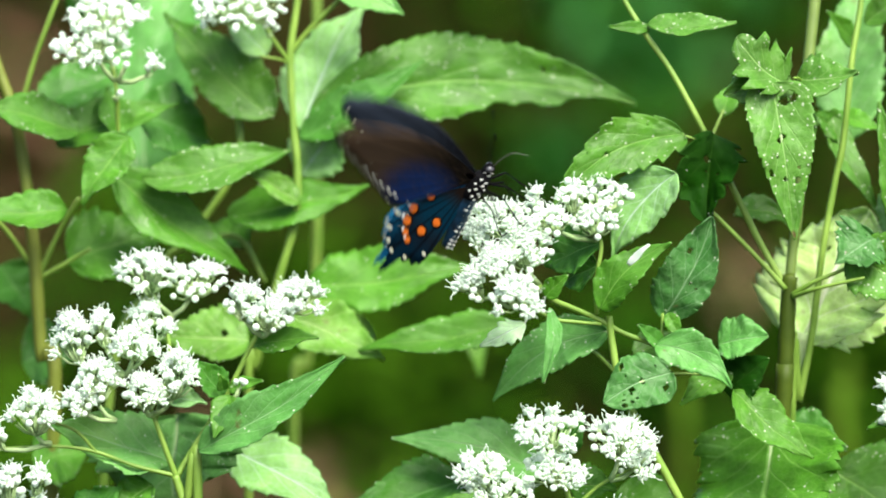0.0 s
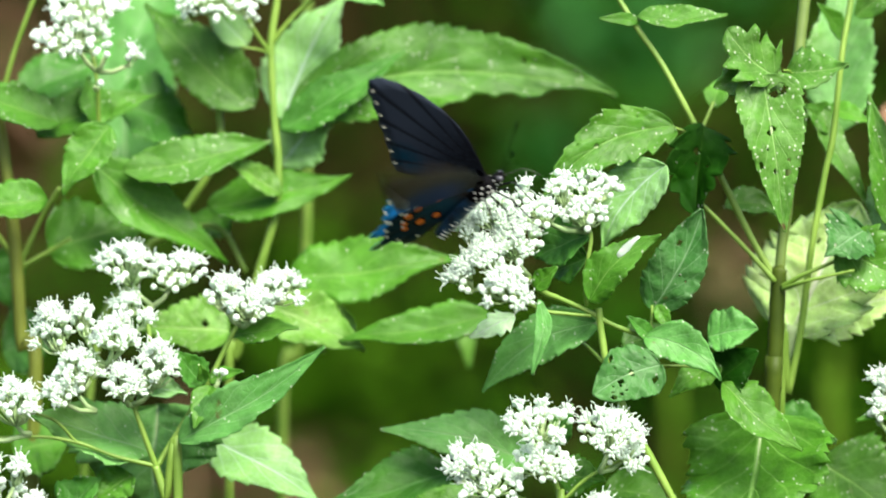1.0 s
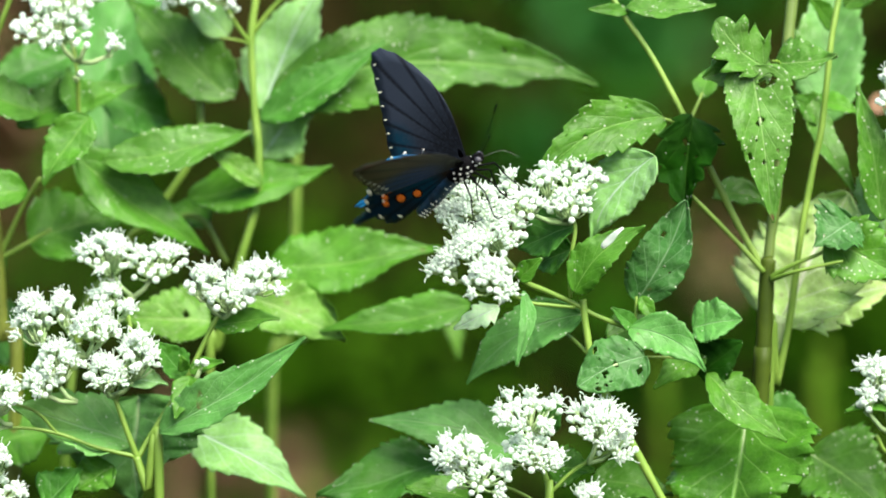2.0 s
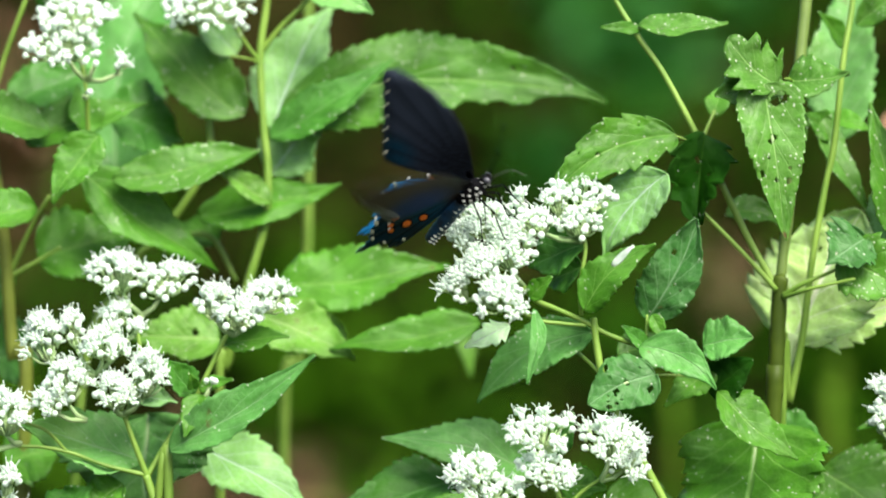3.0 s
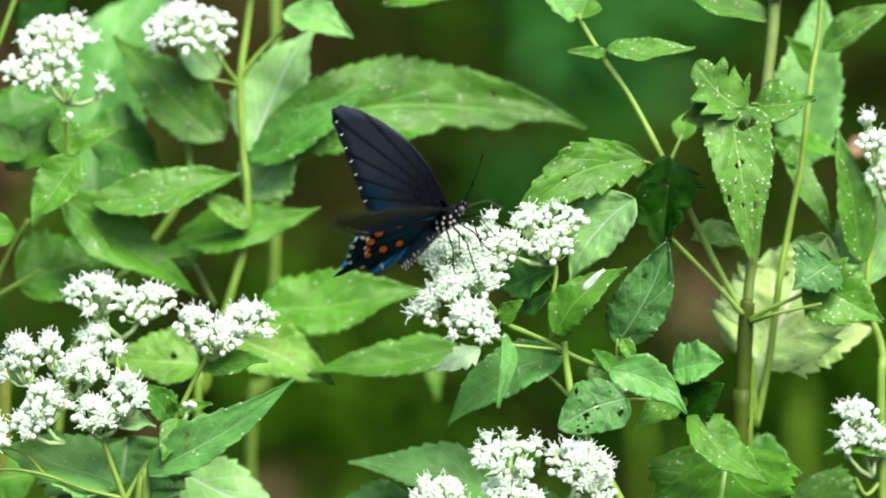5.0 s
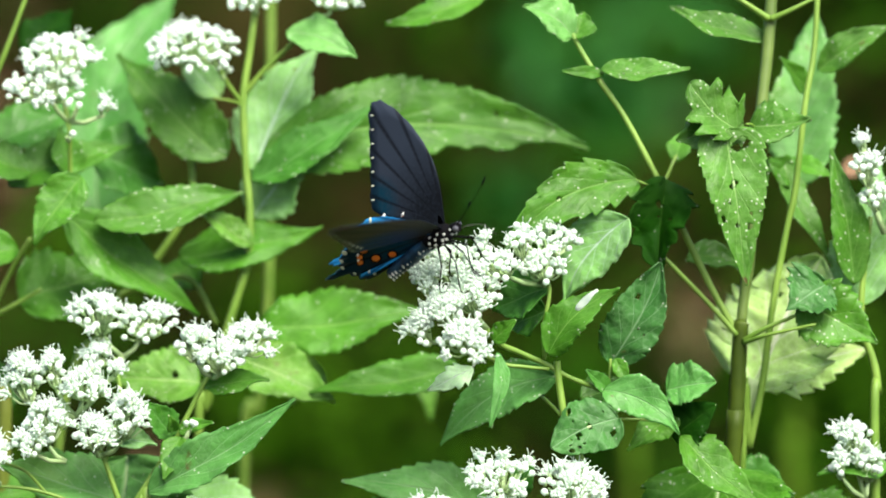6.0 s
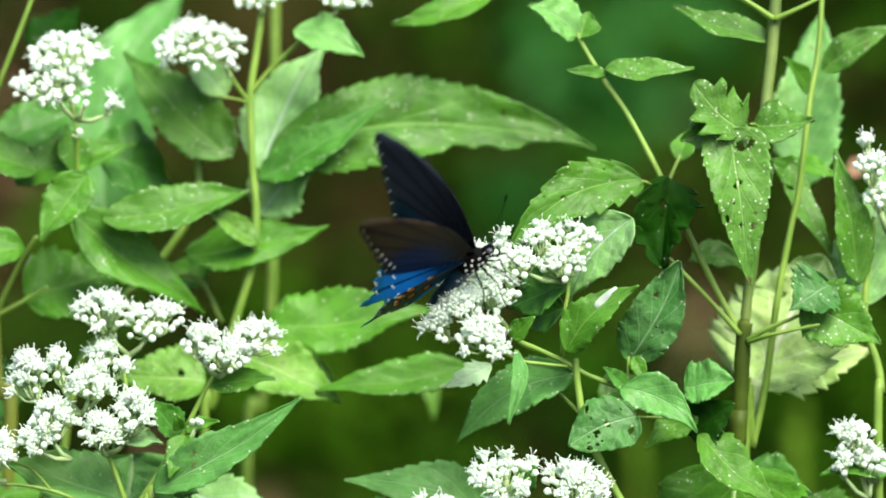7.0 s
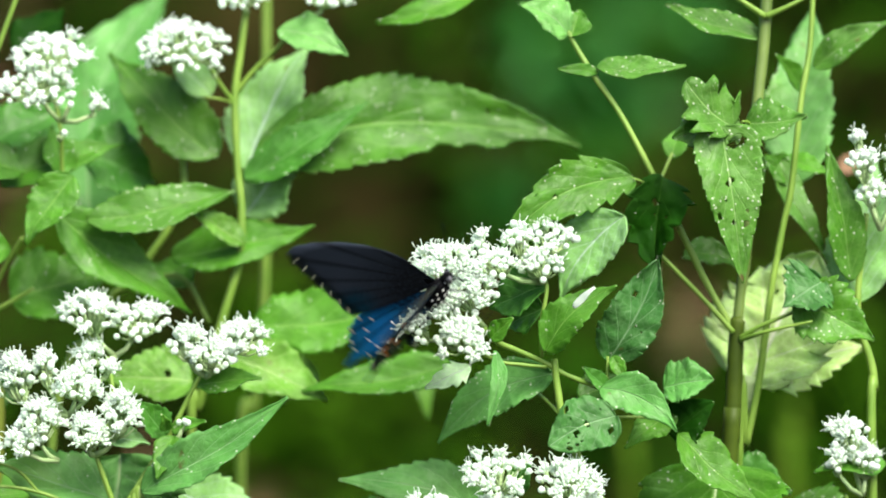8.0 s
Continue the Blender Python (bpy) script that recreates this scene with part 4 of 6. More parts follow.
cluster(C, (0.0450, -0.0177, 1.0042), [((0.0271, -0.0209, 1.0142), 0.0021, 0.0038, 14), ((0.0374, -0.0226, 1.0176), 0.0034, 0.0031, 16), ((0.0315, -0.0292, 1.0103), 0.0050, 0.0016, 26), ((0.0476, -0.0126, 1.0163), 0.0067, 0.0017, 30), ((0.0449, -0.0213, 1.0092), 0.0050, 0.0022, 28)], 12, 0.25, "white spray still largely in bud")
cluster(B, (0.0356, -0.0339, 0.9333), [((0.0313, -0.0345, 0.9494), 0.0086, 0.0019, 40), ((0.0328, -0.0395, 0.9384), 0.0078, 0.0017, 34)], 21, 0.5)
cluster(B, (0.0488, -0.0337, 0.9352), [((0.0520, -0.0347, 0.9474), 0.0076, 0.0030, 44), ((0.0571, -0.0313, 0.9398), 0.0050, 0.0008, 16)], 22, 0.62)
cluster(B, (0.0175, -0.0363, 0.9289), [((0.0117, -0.0394, 0.9388), 0.0059, 0.0009, 30), ((0.0166, -0.0421, 0.9315), 0.0084, 0.0008, 30)], 23, 0.4)
cluster(B, (0.0487, -0.0378, 0.9109), [((0.0486, -0.0408, 0.9233), 0.0042, 0.0035, 28), ((0.0586, -0.0371, 0.9199), 0.0042, 0.0018, 20)], 24, 0.4)
cluster(LB, (-0.0806, 0.0003, 0.9799), [((-0.0880, -0.0006, 0.9928), 0.0071, 0.0034, 40), ((-0.0739, 0.0011, 0.9899), 0.0076, 0.0023, 38), ((-0.0879, -0.0037, 0.9804), 0.0034, 0.0018, 14)], 41, 0.4, "white spray half in bud")
cluster(LB, (-0.0535, -0.0062, 0.9746), [((-0.0592, -0.0074, 0.9843), 0.0045, 0.0033, 28), ((-0.0512, -0.0097, 0.9805), 0.0055, 0.0022, 30), ((-0.0430, -0.0052, 0.9858), 0.0063, 0.0024, 32)], 42, 0.4)
cluster(LB, (-0.0937, -0.0152, 0.9638), [((-0.1092, -0.0162, 0.9752), 0.0045, 0.0057, 34), ((-0.1003, -0.0140, 0.9778), 0.0029, 0.0039, 16), ((-0.0911, -0.0164, 0.9732), 0.0056, 0.0027, 28), ((-0.0823, -0.0140, 0.9773), 0.0018, 0.0008, 6)], 43, 0.62)
cluster(LB, (-0.0860, -0.0162, 0.9522), [((-0.0877, -0.0216, 0.9597), 0.0049, 0.0036, 30), ((-0.0785, -0.0191, 0.9645), 0.0053, 0.0051, 38)], 44, 0.62)
cluster(LB, (-0.0964, -0.0183, 0.9508), [((-0.1023, -0.0213, 0.9628), 0.0055, 0.0046, 36), ((-0.1064, -0.0239, 0.9556), 0.0038, 0.0013, 16)], 45, 0.6)
cluster(LB, (-0.1154, -0.0209, 0.9444), [((-0.1200, -0.0240, 0.9544), 0.0062, 0.0054, 40), ((-0.1312, -0.0247, 0.9466), 0.0029, 0.0030, 16)], 46, 0.5)
cluster(LB, (-0.1270, -0.0232, 0.9171), [((-0.1275, -0.0259, 0.9327), 0.0034, 0.0037, 22), ((-0.1189, -0.0258, 0.9340), 0.0024, 0.0019, 12), ((-0.1200, -0.0268, 0.9229), 0.0092, 0.0008, 36)], 47, 0.5)
cluster(LB, (-0.0620, -0.0158, 0.9572), [((-0.0598, -0.0174, 0.9616), 0.0013, 0.0008, 3)], 48, 0.0)
cluster(L2, (-0.0590, 0.0379, 1.0672), [((-0.0618, 0.0363, 1.0718), 0.0128, 0.0026, 110), ((-0.0700, 0.0339, 1.0671), 0.0017, 0.0008, 8)], 51, 0.08)
cluster(L2, (-0.0427, 0.0432, 1.0810), [((-0.0437, 0.0437, 1.0870), 0.0076, 0.0008, 60)], 52, 0.08)
cluster(L2, (-0.0221, 0.0371, 1.0804), [((-0.0189, 0.0376, 1.0860), 0.0056, 0.0013, 36)], 53, 0.08)
cluster(L2, (-0.0531, 0.0395, 1.0619), [((-0.0521, 0.0396, 1.0636), 0.0013, 0.0008, 2)], 54, 0.0)
cluster(L4, (-0.0986, 0.0243, 1.0485), [((-0.1056, 0.0212, 1.0593), 0.0106, 0.0008, 68), ((-0.1019, 0.0280, 1.0687), 0.0102, 0.0028, 84), ((-0.0953, 0.0208, 1.0548), 0.0013, 0.0008, 4), ((-0.0878, 0.0206, 1.0524), 0.0013, 0.0014, 5)], 61, 0.1, "white spray of round buds")
cluster(L4, (-0.0982, 0.0239, 1.0439), [((-0.0990, 0.0200, 1.0453), 0.0013, 0.0008, 1)], 62, 0.0)

leaf(L5, (0.0079, 0.1200, 0.9676), (0.0127, 0.1150, 0.9492), 0.0060, LEAF_YOUNG, roll=20, teeth=7)
leaf(R3, (0.1448, 0.1229, 1.0281), (0.1502, 0.1235, 1.0346), 0.0047, DEAD, roll=20, teeth=5, label="withered orange-brown leaf")
GRASS = plant("grass_stalk", (0.22, 0.75, 0), "pale green grass stalk behind the plants", category="grass")
stem(GRASS, [(0.22, 0.75, 0), (0.222, 0.75, 0.45), (0.1773, 0.7083, 0.8342), (0.1778, 0.7118, 0.8737), (0.1764, 0.7081, 0.8891)], 0.0042, 0.0034, GRASS_OLIVE)
GRASS_LOW = plant("grass_stalk", (0.13, 0.85, 0), "olive green grass stalk in shade behind", category="grass")
stem(GRASS_LOW, [(0.13, 0.85, 0), (0.128, 0.85, 0.45), (0.1119, 0.8075, 0.8209), (0.1093, 0.8107, 0.8571), (0.1077, 0.8075, 0.8783)], 0.0035, 0.0025, GRASS_OLIVE)
# some stalks take the dark weed green, with its painted-in shade
for sx, sy, top, thick, tone in ((-0.055, 0.95, 0.80, 0.0040, GRASS_OLIVE), (-0.085, 1.10, 0.83, 0.0035, WEED_SHADED), (-0.020, 1.05, 0.80, 0.0045, GRASS_OLIVE), (0.040, 1.15, 0.84, 0.0040, WEED_SHADED),
                                 (0.205, 0.90, 0.80, 0.0035, WEED_SHADED), (0.235, 1.00, 0.82, 0.0040, GRASS_OLIVE), (-0.120, 1.00, 0.84, 0.0035, DEAD)):
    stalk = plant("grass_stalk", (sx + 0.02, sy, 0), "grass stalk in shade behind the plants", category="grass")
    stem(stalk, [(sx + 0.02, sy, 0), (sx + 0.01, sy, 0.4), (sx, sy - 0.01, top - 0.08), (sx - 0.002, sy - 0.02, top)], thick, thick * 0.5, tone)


# ---- the butterfly: body along x with the head forward, left to +y, back to +z ----
def wing_material(name, inner, outer, accent, where, rough, metal, sheen):
    """Scaled wing membrane: inner and outer tint, an accent round a place on the wing, dark veins fanning from the hinge."""
    m, nt, bsdf = nodes_of(name)
    co = nt.nodes.new("ShaderNodeTexCoord")
    sep = nt.nodes.new("ShaderNodeSeparateXYZ")
    nt.links.new(co.outputs["Object"], sep.inputs[0])
    x, y = sep.outputs[0], ops(nt, "ABSOLUTE", sep.outputs[1])
    reach = ops(nt, "SQRT", ops(nt, "ADD", ops(nt, "MULTIPLY", x, x), ops(nt, "MULTIPLY", y, y)))
    base = mix(nt, ramp(nt, ops(nt, "ADD", reach, ops(nt, "MULTIPLY", noise_of(nt, 160), 0.006)), 0.012, 0.030), inner, outer)
    dx, dy = ops(nt, "SUBTRACT", x, where[0]), ops(nt, "SUBTRACT", y, where[1])
    far = ops(nt, "SQRT", ops(nt, "ADD", ops(nt, "MULTIPLY", dx, dx), ops(nt, "MULTIPLY", dy, dy)))
    base = mix(nt, ramp(nt, far, where[2], where[2] * 2.2, 1.0, 0.0), base, accent)
    fan = ops(nt, "PINGPONG", ops(nt, "MULTIPLY", ops(nt, "ARCTAN2", y, x), 5.2), 0.5)
    veins = ramp(nt, fan, 0.02, 0.16, 1.0, 0.0)
    base = mix(nt, ops(nt, "MULTIPLY", veins, 0.85), base, (0.004, 0.004, 0.005))
    base = mix(nt, ops(nt, "MULTIPLY", ramp(nt, noise_of(nt, 900), 0.45, 0.7), 0.35), base, outer)
    nt.links.new(base, bsdf.inputs["Base Color"])
    bsdf.inputs["Roughness"].default_value, bsdf.inputs["Metallic"].default_value = rough, metal
    bsdf.inputs["Sheen Weight"].default_value, bsdf.inputs["Sheen Tint"].default_value = sheen, (0.35, 0.6, 1.0, 1)
    bsdf.inputs["Sheen Roughness"].default_value = 0.4
    bsdf.inputs["Specular IOR Level"].default_value = 0.06
    bump(nt, bsdf, ops(nt, "SUBTRACT", noise_of(nt, 1500), veins), 0.3, 0.0002)
    return m


FORE_TOP = wing_material("forewing_upper", (0.005, 0.006, 0.008), (0.026, 0.034, 0.050), (0.003, 0.026, 0.045), (-0.018, 0.018, 0.004), 0.5, 0.1, 0.02)
FORE_UNDER = wing_material("forewing_under", (0.004, 0.003, 0.002), (0.072, 0.047, 0.030), (0.006, 0.028, 0.130), (-0.013, 0.013, 0.006), 0.5, 0.15, 0.01)
HIND_TOP = wing_material("hindwing_upper", (0.006, 0.035, 0.08), (0.016, 0.22, 0.52), (0.024, 0.29, 0.62), (-0.024, 0.008, 0.007), 0.38, 0.35, 0.05)
HIND_UNDER = wing_material("hindwing_under", (0.022, 0.013, 0.007), (0.003, 0.021, 0.044), (0.004, 0.042, 0.080), (-0.012, 0.003, 0.004), 0.42, 0.4, 0.02)
BLACK = plain("butterfly_black", (0.002, 0.002, 0.003), (0.005, 0.005, 0.006), 900, 0.85, 0.5, 0.0003, Specular_IOR_Level=0.06)
ABDOMEN = plain("abdomen_blue_black", (0.006, 0.012, 0.02), (0.008, 0.05, 0.11), 300, 0.4, 0.3, 0.0002, metal=0.3)
WHITE = plain("scale_white", (0.72, 0.72, 0.68), (0.84, 0.84, 0.80), 900, 0.7)
CREAM = plain("scale_cream", (0.55, 0.58, 0.42), (0.68, 0.70, 0.55), 900, 0.7)
ORANGE = plain("scale_orange", (0.64, 0.12, 0.004), (0.80, 0.19, 0.006), 700, 0.6)
TONGUE = plain("proboscis_grey", (0.06, 0.07, 0.05), (0.11, 0.11, 0.09), 700, 0.5)

FORE_EDGE = [(0, 0), (2.6, 7), (4.6, 14), (5.2, 21), (4.4, 28), (2.2, 35.5), (-0.8, 41.5), (-4.0, 44.6), (-7.2, 43.6), (-9.6, 39.5), (-12, 34.5),
             (-14.8, 29), (-17.5, 23.6), (-20.2, 18.4), (-19.2, 15), (-14, 9.5), (-7.5, 4.2), (-2, 0)]
HIND_EDGE = [(0, 0.5), (-5, 5), (-11, 9.5), (-17, 12.6), (-22.5, 13.4), (-26.2, 12.2), (-29.4, 10.2), (-31.6, 8.2), (-34.6, 7.6), (-37.4, 7.8),
             (-38, 6.4), (-35, 5.4), (-32, 4.4), (-31, 1.8), (-30.2, -0.8), (-26.5, -2), (-20, -2.2), (-12, -2), (-5, -1.5)]


def wing_mesh(edge, side, top, under, scallop):
    """A thin, slightly cambered wing: rings from the hinge out to a smooth, scalloped edge; two faces of different tint."""
    line = curve_points([(x, y, 0) for x, y in edge], 4)
    bm = bmesh.new()
    rings = 7
    sheets = []
    for z0, mat in ((0.00006, 0), (-0.00006, 1)):
        hub = bm.verts.new((-0.001, 0.0005 * side, z0))
        rows = []
        for k in range(1, rings + 1):
            q = k / rings
            row = []
            for i, p in enumerate(line):
                pull = 1 - (scallop * 0.035 * (0.5 + 0.5 * math.cos(i * 1.57)) if k == rings and 8 < i < len(line) - 16 else 0)
                x, y = p.x * q * pull * 0.001, p.y * q * pull * 0.001
                row.append(bm.verts.new((x, y * side, z0)))
            rows.append(row)
        for i in range(len(line) - 1):
            f = bm.faces.new((hub, rows[0][i], rows[0][i + 1]))
            f.material_index = mat
            for a, b in zip(rows, rows[1:]):
                bm.faces.new((a[i], b[i], b[i + 1], a[i + 1])).material_index = mat
        sheets.append(rows[-1])
    for i in range(len(line) - 1):
        bm.faces.new((sheets[0][i], sheets[1][i], sheets[1][i + 1], sheets[0][i + 1]))
    bmesh.ops.recalc_face_normals(bm, faces=bm.faces)
    return bm, [top, under]


def dot_mesh(material, sides=10):
    bm = bmesh.new()
    rings = [[bm.verts.new((r * math.cos(6.2832 * k / sides), r * math.sin(6.2832 * k / sides), z)) for k in range(sides)] for r, z in ((1.0, 0.0), (0.75, 0.25))]
    for k in range(sides):
        bm.faces.new((rings[0][k], rings[0][(k + 1) % sides], rings[1][(k + 1) % sides], rings[1][k]))
    bm.faces.new(rings[1])
    bm.faces.new(rings[0][::-1])
    return shared("dot", bm, (material,))


WHITE_DOT, CREAM_DOT, ORANGE_DOT, BLACK_DOT = dot_mesh(WHITE), dot_mesh(CREAM), dot_mesh(ORANGE), dot_mesh(BLACK)


def spot(wing, mesh, x, y, side, over, long, wide, turn, name):
    """A spot of coloured scales on a wing, on its upper (over=1) or under face; sizes in millimetres."""
    ob = new(name, mesh)
    ob.parent = wing
    ob.matrix_basis = pose(x * 0.001, y * side * 0.001, over * 0.00009, 0 if over > 0 else 180, 0, turn * side) @ Matrix.Diagonal((long * 0.001, wide * 0.001, 0.00025, 1))
    return ob


def lathe(bm, line, radii, sides=14, flat=1.0):
    """A body turned along a line of places, with a radius at each."""
    rings, n = [], len(line)
    for i, (c, r) in enumerate(zip(line, radii)):
        ahead = (line[min(i + 1, n - 1)] - line[max(i - 1, 0)]).normalized()
        u = Vector((0, 1, 0))
        v = ahead.cross(u)
        rings.append([bm.verts.new(c + float(r) * (math.cos(a) * u * flat + math.sin(a) * v)) for a in (6.2832 * k / sides for k in range(sides))])
    for a, b in zip(rings, rings[1:]):
        for k in range(sides):
            bm.faces.new((a[k], a[(k + 1) % sides], b[(k + 1) % sides], b[k]))
    bm.faces.new(rings[0][::-1])
    bm.faces.new(rings[-1])
    bmesh.ops.recalc_face_normals(bm, faces=bm.faces)


def mm(*points):
    return [Vector(p) * 0.001 for p in points]


def build_butterfly():
    fly = tagged(new("butterfly"), "black butterfly with blue sheen and orange spots on white florets", "butterfly")
    bm = bmesh.new()
    lathe(bm, curve_points(mm((-5, 0, -0.6), (-3.5, 0, -0.2), (0, 0, 0), (3.2, 0, 0.2), (5.2, 0, 0.2)), 4), np.interp(np.linspace(0, 1, 17), (0, 0.2, 0.5, 0.8, 1), (0.0016, 0.0025, 0.0031, 0.0026, 0.0012)))
    thorax = part("thorax", bm, BLACK, fly, "furry black thorax with white dots")
    bm = bmesh.new()
    line = curve_points(mm((-3.5, 0, -0.4), (-8, 0, -1.2), (-13, 0, -2.4), (-18, 0, -3.4), (-22, 0, -4.2)), 6)
    n = len(line)
    lathe(bm, line, [0.0024 * (1 - 0.5 * (i / n) ** 3) * (1 + 0.05 * math.sin(i * 2.1)) * (0.5 if i == n - 1 else 1) for i in range(n)])
    abdomen = part("abdomen", bm, ABDOMEN, fly, "blue-black abdomen with rows of white dots")
    bm = bmesh.new()
    lathe(bm, curve_points(mm((4.6, 0, 0.1), (6, 0, 0.3), (7.4, 0, 0.2), (8.4, 0, 0)), 4), np.interp(np.linspace(0, 1, 13), (0, 0.4, 0.8, 1), (0.0013, 0.0017, 0.0014, 0.0006)))
    head = part("head", bm, BLACK, fly)
    for side in (-1, 1):
        bm = bmesh.new()
        bmesh.ops.create_uvsphere(bm, u_segments=12, v_segments=8, radius=0.0010, matrix=pose(0.0072, side * 0.0012, 0.0004))
        part("eye", bm, plain("eye_grey", (0.05, 0.05, 0.06), (0.12, 0.12, 0.14), 500, 0.25), head)
        bm = bmesh.new()
        tube(bm, curve_points(mm((7.8, side * 0.6, 1.0), (11, side * 2.6, 2.6), (15, side * 4.8, 4.6), (18.5, side * 6.4, 6.6)), 5), 0.00011, 0.00010, 5)
        tube(bm, curve_points(mm((18.3, side * 6.3, 6.5), (19.2, side * 6.7, 7.1), (20.2, side * 7.1, 7.8)), 4), 0.00024, 0.00034, 6)
        part("antenna", bm, BLACK, fly, "thin black antenna with a club")
        for k, (x, knee, foot) in enumerate(((3.0, (6.5, 4.2, -6), (6.0, 4.0, -14)), (1.0, (3.0, 5.0, -7.5), (-1.0, 5.5, -16)), (-1.2, (-2.2, 4.4, -7), (-7.5, 4.6, -13.5)))):
            bm = bmesh.new()
            flip = lambda p: (p[0], p[1] * side, p[2])
            tube(bm, curve_points(mm((x, side * 1.2, -2), flip(knee)), 3), 0.00034, 0.00026, 6)
            tube(bm, curve_points(mm(flip(knee), flip(foot), (foot[0] + 2.2, foot[1] * side, foot[2] - 1.2)), 4), 0.00024, 0.00014, 6)
            part("leg", bm, BLACK, fly)
        # white dots: along the flank of the abdomen, over the thorax and the head
        for k in range(11):
            q = 0.06 + 0.085 * k
            c = line[min(int(q * n), n - 1)]
            for up, size in ((-0.1, 0.42), (-0.85, 0.30)):
                ob = new("white_dot", WHITE_DOT)
                ob.parent = abdomen
                ob.matrix_basis = Matrix.Translation(c + Vector((0, side * 0.0022 * math.cos(up) * (1 - 0.4 * q ** 3), 0.0022 * math.sin(up)))) @ pose(0, 0, 0, -90 * side, 0, 0) @ Matrix.Diagonal((size * 0.001, size * 0.0016, 0.0005, 1))
        for x, z, size, owner in ((3.6, 0.8, 0.42, thorax), (2.2, -0.6, 0.5, thorax), (0.4, 0.6, 0.42, thorax), (-0.6, -1.0, 0.5, thorax), (-2.2, 0.2, 0.45, thorax),
                                  (1.2, -1.8, 0.42, thorax), (3.4, -0.9, 0.5, thorax), (-1.6, -2.0, 0.42, thorax), (1.6, 1.6, 0.38, thorax), (-1.2, 1.7, 0.4, thorax), (-3.0, -1.2, 0.45, thorax), (5.6, 0.9, 0.35, head), (5.4, -0.6, 0.45, head), (6.5, 1.2, 0.28, head), (6.6, -0.9, 0.3, head)):
            if owner is thorax:
                q = float(np.interp(x, (-5, -3.5, 0, 3.2, 5.2), (0, 0.25, 0.5, 0.75, 1)))
                wide = float(np.interp(q, (0, 0.2, 0.5, 0.8, 1), (0.0016, 0.0025, 0.0031, 0.0026, 0.0012)))
            else:
                wide = 0.0016
            size *= 0.95
            ob = new("white_dot", WHITE_DOT)
            ob.parent = owner
            ob.matrix_basis = pose(x * 0.001, side * math.sqrt(max(wide ** 2 - (z * 0.001) ** 2, 1e-7)), z * 0.001, -90 * side + math.degrees(math.asin(max(-1, min(1, z * 0.001 / wide)))) * side, 0, 0) @ Matrix.Diagonal((size * 0.001, size * 0.001, 0.0005, 1))
    bm = bmesh.new()
    tube(bm, curve_points(mm((8.2, 0, -0.4), (11, 0.2, -1.0), (14.6, 0.3, -2.6), (16.4, 0.4, -7)), 6), 0.00010, 0.00007, 5)
    part("proboscis", bm, TONGUE, fly)
    wings = {}
    for side in (1, -1):
        bm, mats = wing_mesh(FORE_EDGE, side, FORE_TOP, FORE_UNDER, 0.5)
        fore = wings["fore", side] = part("forewing", bm, mats, fly, "black forewing with white dots along its edge")
        bm, mats = wing_mesh(HIND_EDGE, side, HIND_TOP, HIND_UNDER, 1.4)
        hind = wings["hind", side] = part("hindwing", bm, mats, fly, "iridescent blue tailed hindwing, orange-spotted beneath")
        for k in range(7):
            q = k / 6
            x, y = -7.2 - 11.6 * q, 41.0 - 21.8 * q
            for over in (1, -1):
                spot(fore, CREAM_DOT, x, y, side, over, 0.6, 0.22, -25, "edge_spot")
        for x, y, size in ((-12.4, 29.5, 0.55), (-13.6, 26.4, 0.65), (-14.8, 23.4, 0.7), (-15.8, 20.4, 0.8), (-16.4, 18.0, 0.75)):
            spot(fore, WHITE_DOT, x, y, side, -1, size, size * 0.7, 20, "pale_spot")
        for x, y, size in ((-8.5, 7.4, 1.15), (-14.8, 9.6, 1.35), (-19.2, 9.0, 1.3), (-22.6, 7.4, 0.95), (-24.4, 5.6, 0.95), (-19.6, 3.8, 1.3), (-14.8, 1.6, 1.2)):
            spot(hind, BLACK_DOT, x, y, side, -1, size * 1.75, size * 1.4, 30, "dark_ring").scale.z = 0.0001
            spot(hind, ORANGE_DOT, x, y, side, -1, size * 1.3, size * 1.05, 30, "orange_spot")
            if x < -5 and y > 5:
                spot(hind, WHITE_DOT, x + 0.4, y + size * 1.2, side, -1, size * 0.9, size * 0.42, 30, "pale_spot")
        for x, y, size in ((-19.0, 12.2, 1.1), (-24.2, 11.9, 1.1), (-27.8, 10.0, 0.9), (-30.0, 7.6, 0.8), (-29.6, 3.2, 0.75), (-25.5, -0.8, 0.8)):
            for over in (1, -1):
                spot(hind, CREAM_DOT, x, y, side, over, size, size * (0.5 if over > 0 else 0.7), 60, "cream_spot")
        for x, y in ((-17.4, 9.0), (-21.8, 8.4), (-24.8, 6.0), (-25.6, 2.6)):
            spot(hind, WHITE_DOT, x, y, side, 1, 0.9, 0.4, 80, "pale_spot")
    return fly, wings


butterfly, WINGS = build_butterfly()


def perch(x, y, z, climb, turn, bank):
    """The butterfly's pose: its head's climb, its turn towards the south and its bank, in degrees."""
    c, t, b = radians(climb), radians(turn), radians(bank)
    ahead = Vector((math.cos(c) * math.cos(t), -math.sin(t), math.sin(c) * math.cos(t)))
    back = Vector((-math.sin(c), 0, math.cos(c)))
    left = back.cross(ahead)
    up, left = back * math.cos(b) - left * math.sin(b), left * math.cos(b) + back * math.sin(b)
    left = up.cross(ahead).normalized()
    up = ahead.cross(left)
    return Matrix.Translation((x, y, z)) @ Matrix((ahead, left, up)).transposed().to_4x4()


